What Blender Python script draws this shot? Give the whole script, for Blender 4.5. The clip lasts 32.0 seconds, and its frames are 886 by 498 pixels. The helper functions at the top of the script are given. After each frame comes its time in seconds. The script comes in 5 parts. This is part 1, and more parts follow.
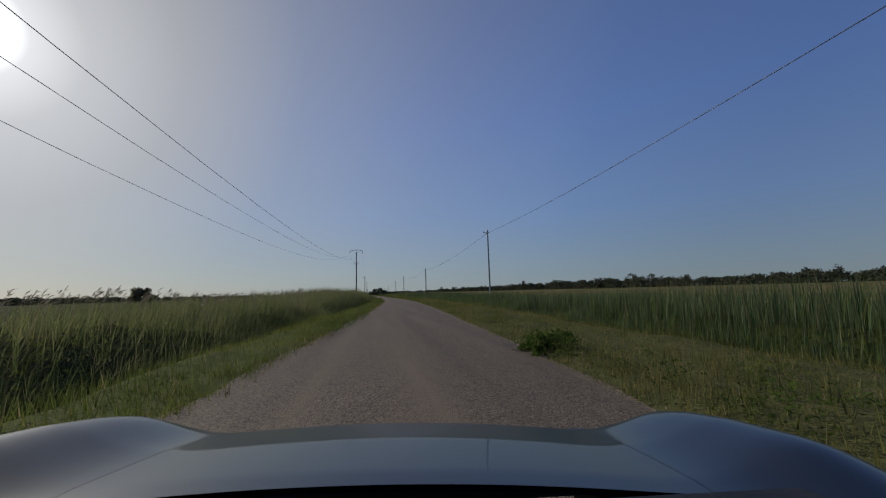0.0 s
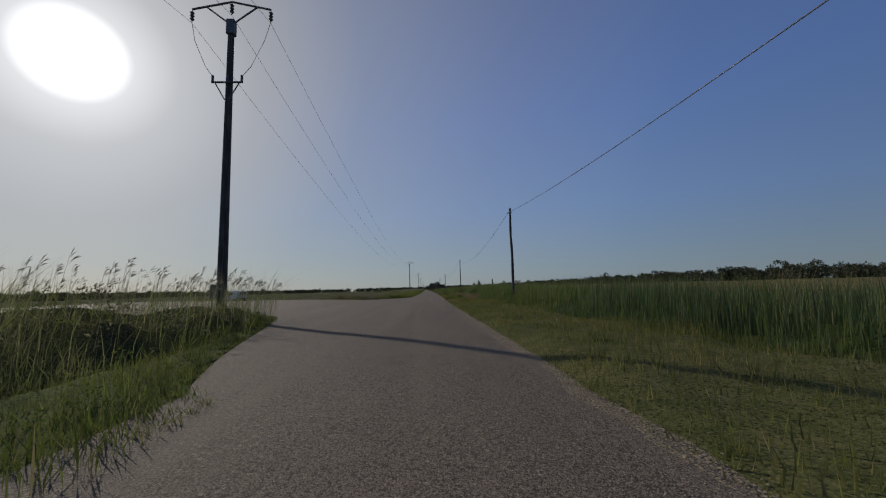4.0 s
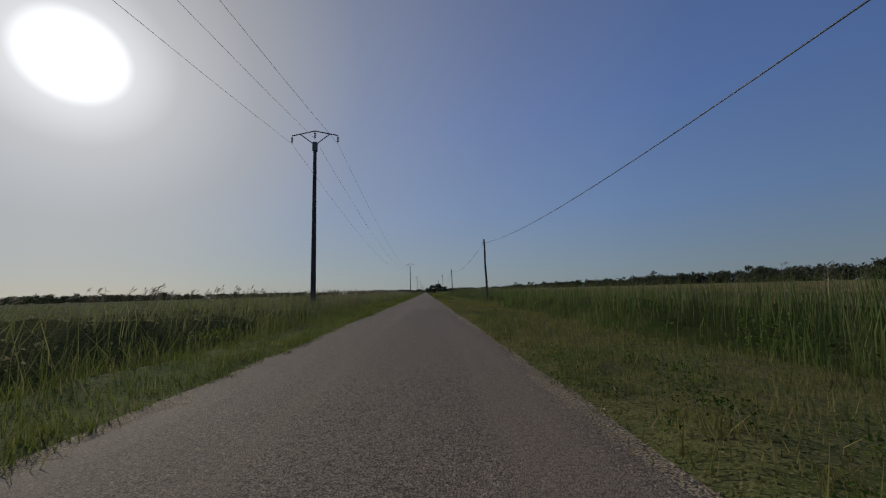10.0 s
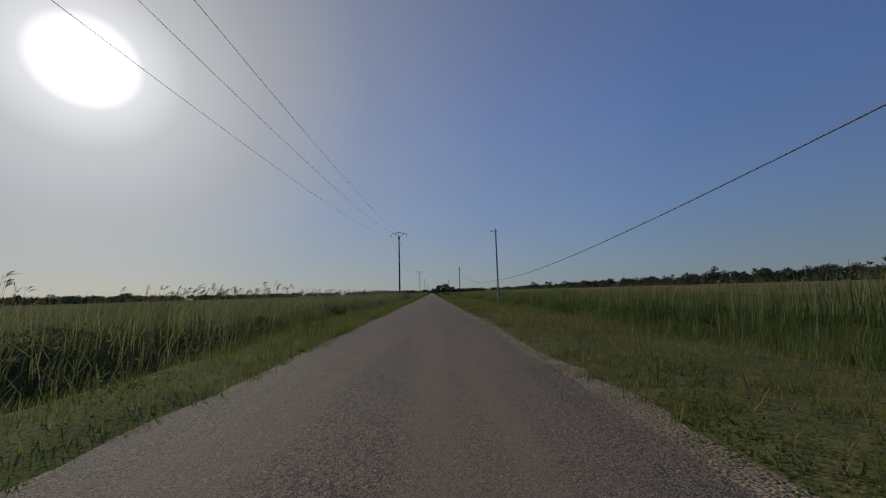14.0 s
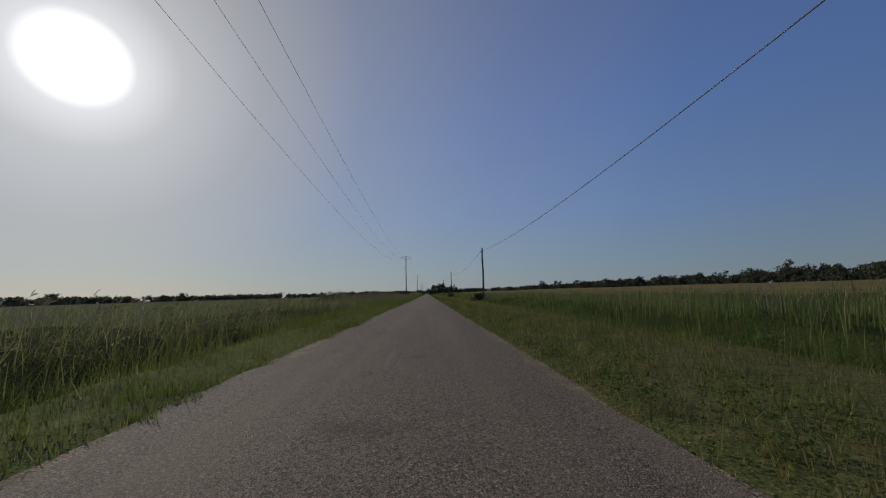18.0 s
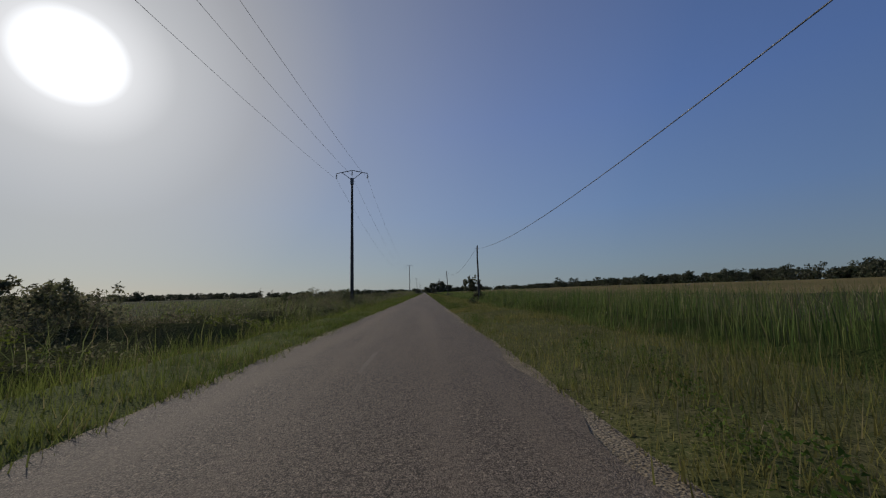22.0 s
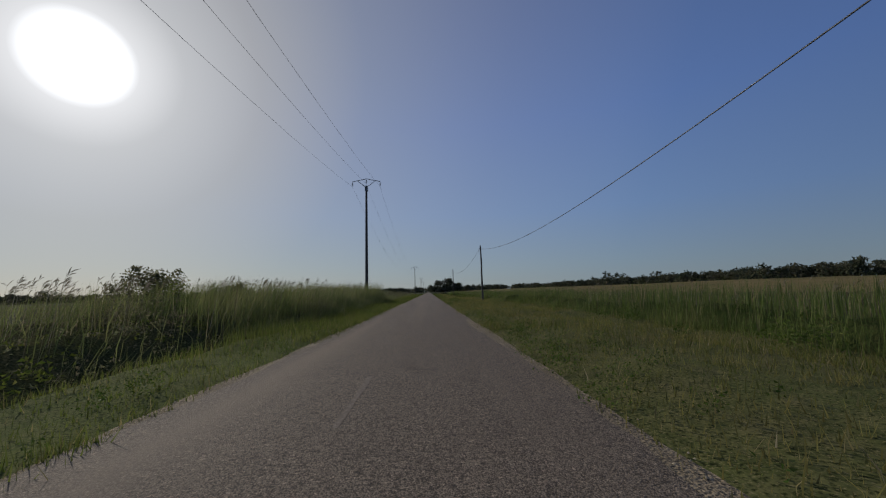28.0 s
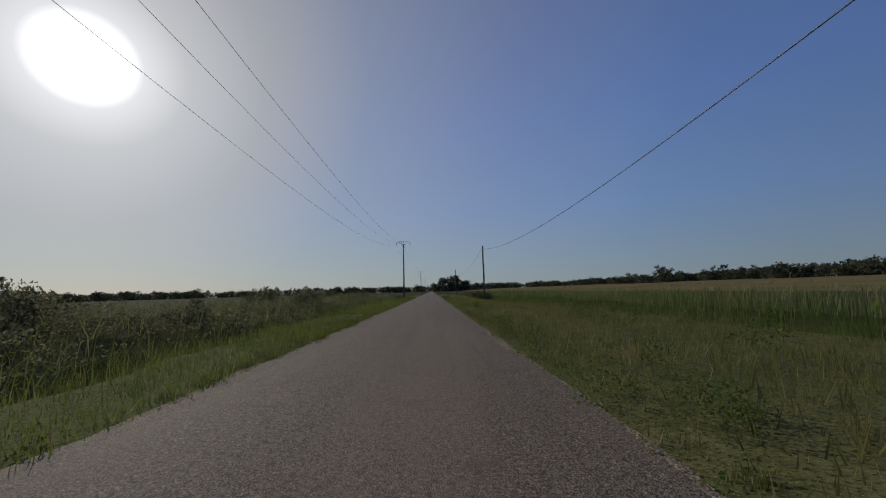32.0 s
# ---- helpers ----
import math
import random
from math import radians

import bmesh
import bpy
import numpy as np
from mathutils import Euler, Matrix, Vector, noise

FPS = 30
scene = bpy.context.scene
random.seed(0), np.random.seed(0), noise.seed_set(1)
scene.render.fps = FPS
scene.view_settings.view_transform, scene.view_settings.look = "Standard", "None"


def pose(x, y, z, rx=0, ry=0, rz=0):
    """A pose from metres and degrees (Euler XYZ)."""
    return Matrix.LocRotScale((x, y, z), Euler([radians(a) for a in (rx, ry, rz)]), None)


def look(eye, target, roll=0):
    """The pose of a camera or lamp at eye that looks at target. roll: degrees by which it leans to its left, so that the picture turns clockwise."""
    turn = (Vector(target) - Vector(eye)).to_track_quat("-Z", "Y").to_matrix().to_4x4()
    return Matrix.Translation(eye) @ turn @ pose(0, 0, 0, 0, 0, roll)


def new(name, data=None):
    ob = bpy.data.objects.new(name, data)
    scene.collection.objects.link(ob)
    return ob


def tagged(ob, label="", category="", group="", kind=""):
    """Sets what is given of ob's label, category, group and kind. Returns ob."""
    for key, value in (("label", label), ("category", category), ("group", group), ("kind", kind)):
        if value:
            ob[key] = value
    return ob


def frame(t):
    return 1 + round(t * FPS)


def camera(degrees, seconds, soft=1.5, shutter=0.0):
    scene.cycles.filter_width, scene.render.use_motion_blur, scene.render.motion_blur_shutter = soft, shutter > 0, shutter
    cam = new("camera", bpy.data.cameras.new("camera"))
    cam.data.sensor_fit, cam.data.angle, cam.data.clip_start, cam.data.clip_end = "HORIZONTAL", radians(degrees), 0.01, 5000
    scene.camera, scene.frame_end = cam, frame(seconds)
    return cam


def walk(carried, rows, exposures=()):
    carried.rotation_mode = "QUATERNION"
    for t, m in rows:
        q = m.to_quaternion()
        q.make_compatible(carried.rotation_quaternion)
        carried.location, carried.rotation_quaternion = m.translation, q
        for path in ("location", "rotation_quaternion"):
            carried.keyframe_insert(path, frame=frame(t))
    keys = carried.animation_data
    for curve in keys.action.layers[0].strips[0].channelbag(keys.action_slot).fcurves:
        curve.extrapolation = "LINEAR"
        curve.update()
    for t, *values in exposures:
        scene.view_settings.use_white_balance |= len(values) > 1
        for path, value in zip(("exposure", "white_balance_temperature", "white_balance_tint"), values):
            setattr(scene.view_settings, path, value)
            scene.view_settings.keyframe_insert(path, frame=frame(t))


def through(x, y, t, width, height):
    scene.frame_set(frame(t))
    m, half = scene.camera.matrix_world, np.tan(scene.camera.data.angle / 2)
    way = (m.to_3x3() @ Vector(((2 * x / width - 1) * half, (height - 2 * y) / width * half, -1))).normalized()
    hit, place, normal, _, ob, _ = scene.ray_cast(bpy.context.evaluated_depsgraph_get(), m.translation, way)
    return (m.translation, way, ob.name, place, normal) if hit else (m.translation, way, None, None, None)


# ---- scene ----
ROLL = 1.62
EYE = 1.15
# seconds, x, y, heading, tilt
PATH = (
    (0, -6.88, 30.25, -11.68, 6.80),
    (1, -3.62, 56.42, -8.54, 6.60),
    (2, -1.83, 82.74, -4.94, 6.81),
    (3, -1.04, 109.02, -3.67, 6.61),
    (3.5, -0.86, 122.12, -3.20, 6.18),
    (5.5, -1.46, 174.15, -2.11, 6.52),
    (6, -1.30, 187.05, -3.64, 7.15),
    (7, -0.61, 212.65, -4.29, 7.05),
    (8, -0.16, 238.61, -3.65, 7.14),
    (9, -0.13, 264.96, -2.84, 6.72),
    (10, 0.10, 291.39, -2.79, 6.63),
    (11, -0.00, 318.02, -2.34, 6.62),
    (12, 0.04, 344.65, -1.73, 6.70),
    (13, -0.11, 371.31, -1.75, 6.65),
    (14, -0.22, 397.77, -1.86, 6.78),
    (16.5, -0.21, 464.11, -2.69, 6.52),
    (17, -0.11, 477.43, -2.61, 6.07),
    (18, -0.09, 504.28, -2.63, 6.86),
    (19, -0.03, 531.28, -3.03, 6.98),
    (20, 0.07, 558.20, -3.05, 6.75),
    (21, 0.15, 585.06, -2.74, 6.97),
    (22, 0.19, 611.81, -2.98, 6.68),
    (23, 0.27, 638.76, -2.49, 6.77),
    (24, 0.22, 665.89, -2.73, 6.66),
    (25, 0.33, 693.24, -2.54, 6.71),
    (25.5, 0.14, 706.90, -2.46, 6.14),
    (27.5, 0.10, 761.32, -2.11, 6.85),
    (28, 0.05, 774.77, -2.36, 6.59),
    (29, 0.03, 801.51, -2.53, 6.81),
    (30, 0.06, 828.33, -2.88, 6.42),
    (31, 0.19, 855.19, -2.32, 6.87),
    (32, 0.15, 882.05, -1.88, 6.47),
)
# seconds, stops
EXPOSURE = ((0, 0.05), (1, 0.03), (2, 0.0), (3.5, -0.03), (5.5, -0.08), (9, -0.1), (12, -0.06), (17, -0.06), (24, -0.04), (32, 0.0))
cam = camera(100.7, 32.0, soft=1.2)
walk(cam, [(t, pose(x, y, EYE, 90 + tilt, 0, turn) @ pose(0, 0, 0, 0, 0, -ROLL)) for t, x, y, turn, tilt in PATH], EXPOSURE)

# ---- light ----
SUN_AZ, SUN_EL = radians(-44.0), radians(26.0)
SUN_DIR = Vector((math.sin(SUN_AZ) * math.cos(SUN_EL), math.cos(SUN_AZ) * math.cos(SUN_EL), math.sin(SUN_EL)))
world = bpy.data.worlds.new("sky")
scene.world = world
world.use_nodes = True
wt = world.node_tree
wt.nodes.clear()


def node(tree, kind, **values):
    n = tree.nodes.new(kind)
    for k, v in values.items():
        if k in n.inputs:
            n.inputs[k].default_value = v
    return n


def link(tree, a, b):
    tree.links.new(a, b)


sky = wt.nodes.new("ShaderNodeTexSky")
sky.sky_type = "NISHITA"
sky.sun_disc = False
sky.sun_elevation = SUN_EL
sky.sun_rotation = SUN_AZ
sky.altitude = 0
sky.air_density = 1.0
sky.dust_density = 0.6
sky.ozone_density = 4.0
sky_bg = wt.nodes.new("ShaderNodeBackground")
sky_bg.inputs["Strength"].default_value = 0.009
link(wt, sky.outputs[0], sky_bg.inputs["Color"])


def ramp_of(tree, source, stops, ease="LINEAR"):
    r = tree.nodes.new("ShaderNodeValToRGB")
    r.color_ramp.interpolation = ease
    els = r.color_ramp.elements
    while len(els) > 1:
        els.remove(els[-1])
    els[0].position, els[0].color = stops[0][0], (*stops[0][1], 1)
    for pos, col in stops[1:]:
        els.new(pos).color = (*col, 1)
    link(tree, source, r.inputs["Fac"])
    return r.outputs["Color"]


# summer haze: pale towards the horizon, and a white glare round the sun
co = wt.nodes.new("ShaderNodeTexCoord")
sep_dir = wt.nodes.new("ShaderNodeSeparateXYZ")
link(wt, co.outputs["Generated"], sep_dir.inputs[0])
haze = ramp_of(wt, sep_dir.outputs["Z"], ((0.0, (0.178, 0.222, 0.245)), (0.06, (0.158, 0.217, 0.278)), (0.2, (0.115, 0.19, 0.348)), (0.42, (0.077, 0.142, 0.332)), (0.7, (0.05, 0.09, 0.225)), (1.0, (0.03, 0.06, 0.17))))
haze_bg = wt.nodes.new("ShaderNodeBackground")
haze_bg.inputs["Strength"].default_value = 1.0
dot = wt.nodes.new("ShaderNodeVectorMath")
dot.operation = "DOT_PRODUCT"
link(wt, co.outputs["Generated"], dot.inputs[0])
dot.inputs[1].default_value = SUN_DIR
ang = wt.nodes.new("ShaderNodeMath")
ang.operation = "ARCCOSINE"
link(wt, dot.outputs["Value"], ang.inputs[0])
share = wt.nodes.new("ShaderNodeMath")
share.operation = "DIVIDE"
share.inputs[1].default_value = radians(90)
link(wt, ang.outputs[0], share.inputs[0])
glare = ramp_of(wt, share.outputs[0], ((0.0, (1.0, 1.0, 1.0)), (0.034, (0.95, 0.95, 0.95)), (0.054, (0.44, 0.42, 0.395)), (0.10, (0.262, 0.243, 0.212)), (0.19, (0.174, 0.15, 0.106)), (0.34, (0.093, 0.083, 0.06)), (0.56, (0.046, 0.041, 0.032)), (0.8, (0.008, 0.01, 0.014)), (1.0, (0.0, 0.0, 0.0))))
# the haze turns grey towards the sun
grey = ramp_of(wt, share.outputs[0], ((0.0, (1.0, 1.0, 1.0)), (0.1, (0.9, 0.9, 0.9)), (0.22, (0.62, 0.62, 0.62)), (0.34, (0.26, 0.26, 0.26)), (0.48, (0.07, 0.07, 0.07)), (0.62, (0.0, 0.0, 0.0))))
toned = wt.nodes.new("ShaderNodeMix")
toned.data_type = "RGBA"
link(wt, grey, toned.inputs[0])
link(wt, haze, toned.inputs[6])
toned.inputs[7].default_value = (0.133, 0.162, 0.197, 1)
# deeper blue on the side away from the sun
away = ramp_of(wt, sep_dir.outputs["X"], ((0.0, (1.0, 1.0, 1.0)), (0.45, (0.98, 0.98, 0.98)), (0.8, (0.82, 0.83, 0.85))))
deep = wt.nodes.new("ShaderNodeMix")
deep.data_type = "RGBA"
deep.blend_type = "MULTIPLY"
deep.inputs[0].default_value = 1.0
link(wt, toned.outputs[2], deep.inputs[6])
link(wt, away, deep.inputs[7])
link(wt, deep.outputs[2], haze_bg.inputs["Color"])
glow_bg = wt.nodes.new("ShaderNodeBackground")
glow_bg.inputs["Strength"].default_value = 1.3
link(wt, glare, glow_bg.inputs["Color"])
add = wt.nodes.new("ShaderNodeAddShader")
link(wt, sky_bg.outputs[0], add.inputs[0])
link(wt, haze_bg.outputs[0], add.inputs[1])
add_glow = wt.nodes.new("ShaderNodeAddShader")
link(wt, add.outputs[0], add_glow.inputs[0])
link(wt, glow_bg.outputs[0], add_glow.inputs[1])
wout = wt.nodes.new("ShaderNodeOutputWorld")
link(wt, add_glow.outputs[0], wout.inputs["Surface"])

sun_data = bpy.data.lights.new("sun", "SUN")
sun_data.energy = 2.2
sun_data.angle = radians(0.8)
sun_data.color = (1.0, 0.93, 0.82)
sun_lamp = new("sun", sun_data)
sun_lamp.matrix_world = look(SUN_DIR * 100, (0, 0, 0))


# ---- materials ----
def material(name):
    m = bpy.data.materials.new(name)
    m.use_nodes = True
    t = m.node_tree
    t.nodes.clear()
    out = t.nodes.new("ShaderNodeOutputMaterial")
    return m, t, out


def mixc(t, fac, a, b):
    n = t.nodes.new("ShaderNodeMix")
    n.data_type = "RGBA"
    for sock, v in ((n.inputs[0], fac), (n.inputs[6], a), (n.inputs[7], b)):
        if isinstance(v, bpy.types.NodeSocket):
            link(t, v, sock)
        elif isinstance(v, (tuple, list)):
            sock.default_value = (*v, 1)
        else:
            sock.default_value = v
    return n.outputs[2]


def noise_fac(t, size, detail=3.0, lo=0.35, hi=0.65, vec=None, stretch=None):
    tc = t.nodes.new("ShaderNodeTexCoord")
    src = tc.outputs["Object"] if vec is None else vec
    if stretch:
        mp = t.nodes.new("ShaderNodeMapping")
        mp.inputs["Scale"].default_value = stretch
        link(t, src, mp.inputs[0])
        src = mp.outputs[0]
    n = node(t, "ShaderNodeTexNoise", Scale=1.0 / size, Detail=detail)
    link(t, src, n.inputs["Vector"])
    r = node(t, "ShaderNodeMapRange")
    link(t, n.outputs["Fac"], r.inputs[0])
    r.inputs[1].default_value, r.inputs[2].default_value = lo, hi
    return r.outputs[0]


def blade_material(name, a, b, dry, dry_share=0.2, translucent=0.4, patch=9.0, gloss=0.0):
    """Leaf or blade: colour varies from blade to blade and in patches; light shines through."""
    m, t, out = material(name)
    geo = t.nodes.new("ShaderNodeNewGeometry")
    rnd = geo.outputs["Random Per Island"]
    c = mixc(t, noise_fac(t, patch, 2.0), a, b)
    c = mixc(t, noise_fac(t, patch * 0.13, 3.0, 0.42, 0.7), c, tuple(v * k for v, k in zip(b, (1.35, 1.22, 1.25))))
    c = mixc(t, noise_fac(t, patch * 0.31, 2.0, 0.5, 0.72), c, tuple(v * k for v, k in zip(a, (0.55, 0.68, 0.6))))
    r1 = node(t, "ShaderNodeMapRange")
    link(t, rnd, r1.inputs[0])
    r1.inputs[1].default_value, r1.inputs[2].default_value = 1 - dry_share * 1.6, 1 - dry_share * 0.6
    c = mixc(t, r1.outputs[0], c, dry)
    hsv = t.nodes.new("ShaderNodeHueSaturation")
    r2 = node(t, "ShaderNodeMapRange")
    mul = t.nodes.new("ShaderNodeMath")
    mul.operation, mul.inputs[1].default_value = "MULTIPLY", 7.31
    fr = t.nodes.new("ShaderNodeMath")
    fr.operation = "FRACT"
    link(t, rnd, mul.inputs[0])
    link(t, mul.outputs[0], fr.inputs[0])
    link(t, fr.outputs[0], r2.inputs[0])
    r2.inputs[3].default_value, r2.inputs[4].default_value = 0.62, 1.3
    link(t, r2.outputs[0], hsv.inputs["Value"])
    link(t, c, hsv.inputs["Color"])
    c = hsv.outputs[0]
    d = node(t, "ShaderNodeBsdfPrincipled", Roughness=0.6)
    d.inputs["Specular IOR Level"].default_value = gloss
    link(t, c, d.inputs["Base Color"])
    tr = t.nodes.new("ShaderNodeBsdfTranslucent")
    link(t, c, tr.inputs["Color"])
    mx = t.nodes.new("ShaderNodeMixShader")
    mx.inputs[0].default_value = translucent
    link(t, d.outputs[0], mx.inputs[1])
    link(t, tr.outputs[0], mx.inputs[2])
    link(t, mx.outputs[0], out.inputs[0])
    return m


def surface(name, a, b, size=0.5, rough=0.8, bump=0.0, bump_size=0.02, metal=0.0, fine=None, stretch=None, spec=0.3, coat=0.0, fine_size=None, through=0.0):
    """Plain surface in two colours at two scales, with fine relief."""
    m, t, out = material(name)
    c = mixc(t, noise_fac(t, size, 4.0, stretch=stretch), a, b)
    if fine:
        c = mixc(t, noise_fac(t, fine_size or size * 0.06, 2.0, 0.4, 0.62, stretch=stretch), c, fine)
    d = node(t, "ShaderNodeBsdfPrincipled", Roughness=rough, Metallic=metal)
    d.inputs["Specular IOR Level"].default_value = spec
    if coat:
        d.inputs["Coat Weight"].default_value = coat
        d.inputs["Coat Roughness"].default_value = 0.06
    link(t, c, d.inputs["Base Color"])
    if bump:
        n = node(t, "ShaderNodeTexNoise", Scale=1.0 / bump_size, Detail=4.0)
        tc = t.nodes.new("ShaderNodeTexCoord")
        link(t, tc.outputs["Object"], n.inputs["Vector"])
        bp = node(t, "ShaderNodeBump", Strength=bump, Distance=bump_size)
        link(t, n.outputs["Fac"], bp.inputs["Height"])
        link(t, bp.outputs[0], d.inputs["Normal"])
    if through:
        tr = t.nodes.new("ShaderNodeBsdfTranslucent")
        link(t, c, tr.inputs["Color"])
        mx = t.nodes.new("ShaderNodeMixShader")
        mx.inputs[0].default_value = through
        link(t, d.outputs[0], mx.inputs[1])
        link(t, tr.outputs[0], mx.inputs[2])
        link(t, mx.outputs[0], out.inputs[0])
        return m
    link(t, d.outputs[0], out.inputs[0])
    return m


def asphalt_material(name, dark, light, warm, stone=0.011):
    """Old chip-sealed asphalt: pale chippings in a dark binder, worn wheel tracks along the road, stains and mended cracks."""
    m, t, out = material(name)
    tc = t.nodes.new("ShaderNodeTexCoord")
    vor = node(t, "ShaderNodeTexVoronoi", Scale=1.0 / stone)
    link(t, tc.outputs["Object"], vor.inputs["Vector"])
    sep = t.nodes.new("ShaderNodeSeparateColor")
    link(t, vor.outputs["Color"], sep.inputs[0])
    base = mixc(t, noise_fac(t, 3.0, 5.0, 0.3, 0.7, stretch=(1.0, 0.16, 1.0)), dark, warm)
    chips = mixc(t, sep.outputs[0], base, light)
    gap = node(t, "ShaderNodeMapRange")
    link(t, vor.outputs["Distance"], gap.inputs[0])
    gap.inputs[1].default_value, gap.inputs[2].default_value = 0.35, 0.75
    c = mixc(t, gap.outputs[0], chips, tuple(v * 0.45 for v in dark))
    c = mixc(t, noise_fac(t, 1.1, 6.0, 0.62, 0.78), c, tuple(v * 0.6 for v in dark))
    c = mixc(t, noise_fac(t, 0.03, 3.0, 0.53, 0.68), c, tuple(v * 0.4 for v in dark))
    c = mixc(t, noise_fac(t, 0.024, 2.0, 0.6, 0.72), c, tuple(min(0.5, v * 1.25) for v in light))
    c = mixc(t, noise_fac(t, 0.9, 3.0, 0.5, 0.85, stretch=(1.0, 0.035, 1.0)), c, tuple(v * 1.04 for v in warm))
    d = node(t, "ShaderNodeBsdfPrincipled", Roughness=0.82)
    d.inputs["Specular IOR Level"].default_value = 0.2
    link(t, c, d.inputs["Base Color"])
    bp = node(t, "ShaderNodeBump", Strength=0.7, Distance=0.008)
    bp.invert = True
    link(t, vor.outputs["Distance"], bp.inputs["Height"])
    link(t, bp.outputs[0], d.inputs["Normal"])
    link(t, d.outputs[0], out.inputs[0])
    return m


M_ASPHALT = asphalt_material("chipped_asphalt", (0.132, 0.101, 0.069), (0.288, 0.221, 0.15), (0.196, 0.148, 0.099))
M_SIDE = asphalt_material("pale_asphalt", (0.135, 0.102, 0.067), (0.27, 0.205, 0.138), (0.175, 0.13, 0.085), 0.016)
M_GRAVEL = surface("pale_gravel", (0.24, 0.182, 0.105), (0.38, 0.295, 0.18), 0.35, 0.95, 1.0, 0.03, fine=(0.07, 0.055, 0.035))
M_STONE = blade_material("pale_stone", (0.22, 0.18, 0.125), (0.17, 0.14, 0.10), (0.32, 0.27, 0.19), 0.3, 0.0)
M_GROUND = surface("marsh_ground", (0.05, 0.06, 0.02), (0.085, 0.08, 0.034), 14.0, 1.0, 0.8, 0.2, fine=(0.03, 0.036, 0.014), spec=0.03, fine_size=0.25)
def turf_material(name, a, b, straw, dark):
    """Matted grass: patches at four scales, from stretches of verge down to single stalks, with rough relief."""
    m, t, out = material(name)
    c = mixc(t, noise_fac(t, 2.3, 3.0), a, b)
    c = mixc(t, noise_fac(t, 0.5, 5.0, 0.42, 0.82), c, straw)
    c = mixc(t, noise_fac(t, 0.22, 5.0, 0.4, 0.8), c, dark)
    c = mixc(t, noise_fac(t, 0.035, 3.0, 0.48, 0.66), c, tuple(v * 0.5 for v in dark))
    c = mixc(t, noise_fac(t, 0.02, 2.0, 0.56, 0.7), c, tuple(v * 1.2 for v in straw))
    d = node(t, "ShaderNodeBsdfPrincipled", Roughness=1.0)
    d.inputs["Specular IOR Level"].default_value = 0.03
    link(t, c, d.inputs["Base Color"])
    tc = t.nodes.new("ShaderNodeTexCoord")
    n1 = node(t, "ShaderNodeTexNoise", Scale=1.0 / 0.05, Detail=6.0)
    link(t, tc.outputs["Object"], n1.inputs["Vector"])
    bp = node(t, "ShaderNodeBump", Strength=0.3, Distance=0.04)
    link(t, n1.outputs["Fac"], bp.inputs["Height"])
    link(t, bp.outputs[0], d.inputs["Normal"])
    link(t, d.outputs[0], out.inputs[0])
    return m


M_TURF_L = turf_material("green_turf", (0.10, 0.125, 0.031), (0.125, 0.135, 0.039), (0.155, 0.145, 0.06), (0.058, 0.078, 0.022))
M_TURF_R = turf_material("yellow_turf", (0.092, 0.105, 0.03), (0.13, 0.12, 0.044), (0.165, 0.14, 0.062), (0.055, 0.066, 0.021))
M_FIELD = surface("dry_meadow", (0.25, 0.178, 0.082), (0.14, 0.122, 0.046), 22.0, 1.0, 0.8, 0.4, fine=(0.13, 0.105, 0.045), spec=0.03, stretch=(1.8, 0.3, 1), fine_size=0.9)
M_PASTURE = surface("green_pasture", (0.135, 0.135, 0.042), (0.085, 0.10, 0.03), 24.0, 1.0, 0.8, 0.4, fine=(0.19, 0.15, 0.065), spec=0.03, stretch=(1.6, 0.4, 1), fine_size=2.5)
M_VERGE_L = blade_material("verge_grass_green", (0.15, 0.172, 0.042), (0.118, 0.148, 0.034), (0.24, 0.205, 0.09), 0.12, 0.5)
M_VERGE_R = blade_material("verge_grass_dry", (0.125, 0.152, 0.036), (0.185, 0.172, 0.055), (0.26, 0.215, 0.10), 0.12, 0.5, patch=5.0)
M_REED_L = blade_material("reed_green", (0.13, 0.165, 0.052), (0.165, 0.182, 0.07), (0.22, 0.195, 0.11), 0.08, 0.58, patch=7.0, gloss=0.1)
M_REED_R = blade_material("cattail_green", (0.092, 0.145, 0.03), (0.13, 0.162, 0.042), (0.22, 0.19, 0.09), 0.08, 0.5, patch=6.0, gloss=0.15)
M_CATTAIL = blade_material("cattail_dark", (0.06, 0.105, 0.042), (0.085, 0.122, 0.05), (0.17, 0.16, 0.085), 0.07, 0.35, patch=5.0, gloss=0.2)
M_TAN = blade_material("dry_reed", (0.24, 0.19, 0.095), (0.17, 0.15, 0.07), (0.36, 0.29, 0.17), 0.3, patch=10.0)
M_PLUME = blade_material("seed_head", (0.22, 0.185, 0.125), (0.16, 0.14, 0.09), (0.32, 0.28, 0.21), 0.25, 0.4)
M_WEED = blade_material("broad_leaf_weed", (0.06, 0.105, 0.016), (0.09, 0.135, 0.025), (0.16, 0.17, 0.045), 0.1, gloss=0.08)
M_LEAF = blade_material("shrub_leaf", (0.14, 0.148, 0.074), (0.175, 0.168, 0.098), (0.2, 0.175, 0.11), 0.1, 0.54, patch=1.5)
M_SCRUB = blade_material("scrub_leaf", (0.115, 0.115, 0.06), (0.148, 0.132, 0.078), (0.19, 0.16, 0.105), 0.12, 0.5, patch=2.5)
M_UNDER_L = surface("tangled_undergrowth", (0.115, 0.13, 0.05), (0.16, 0.145, 0.075), 0.9, 1.0, 1.0, 0.06, fine=(0.06, 0.066, 0.028), spec=0.0, fine_size=0.05, through=0.45)
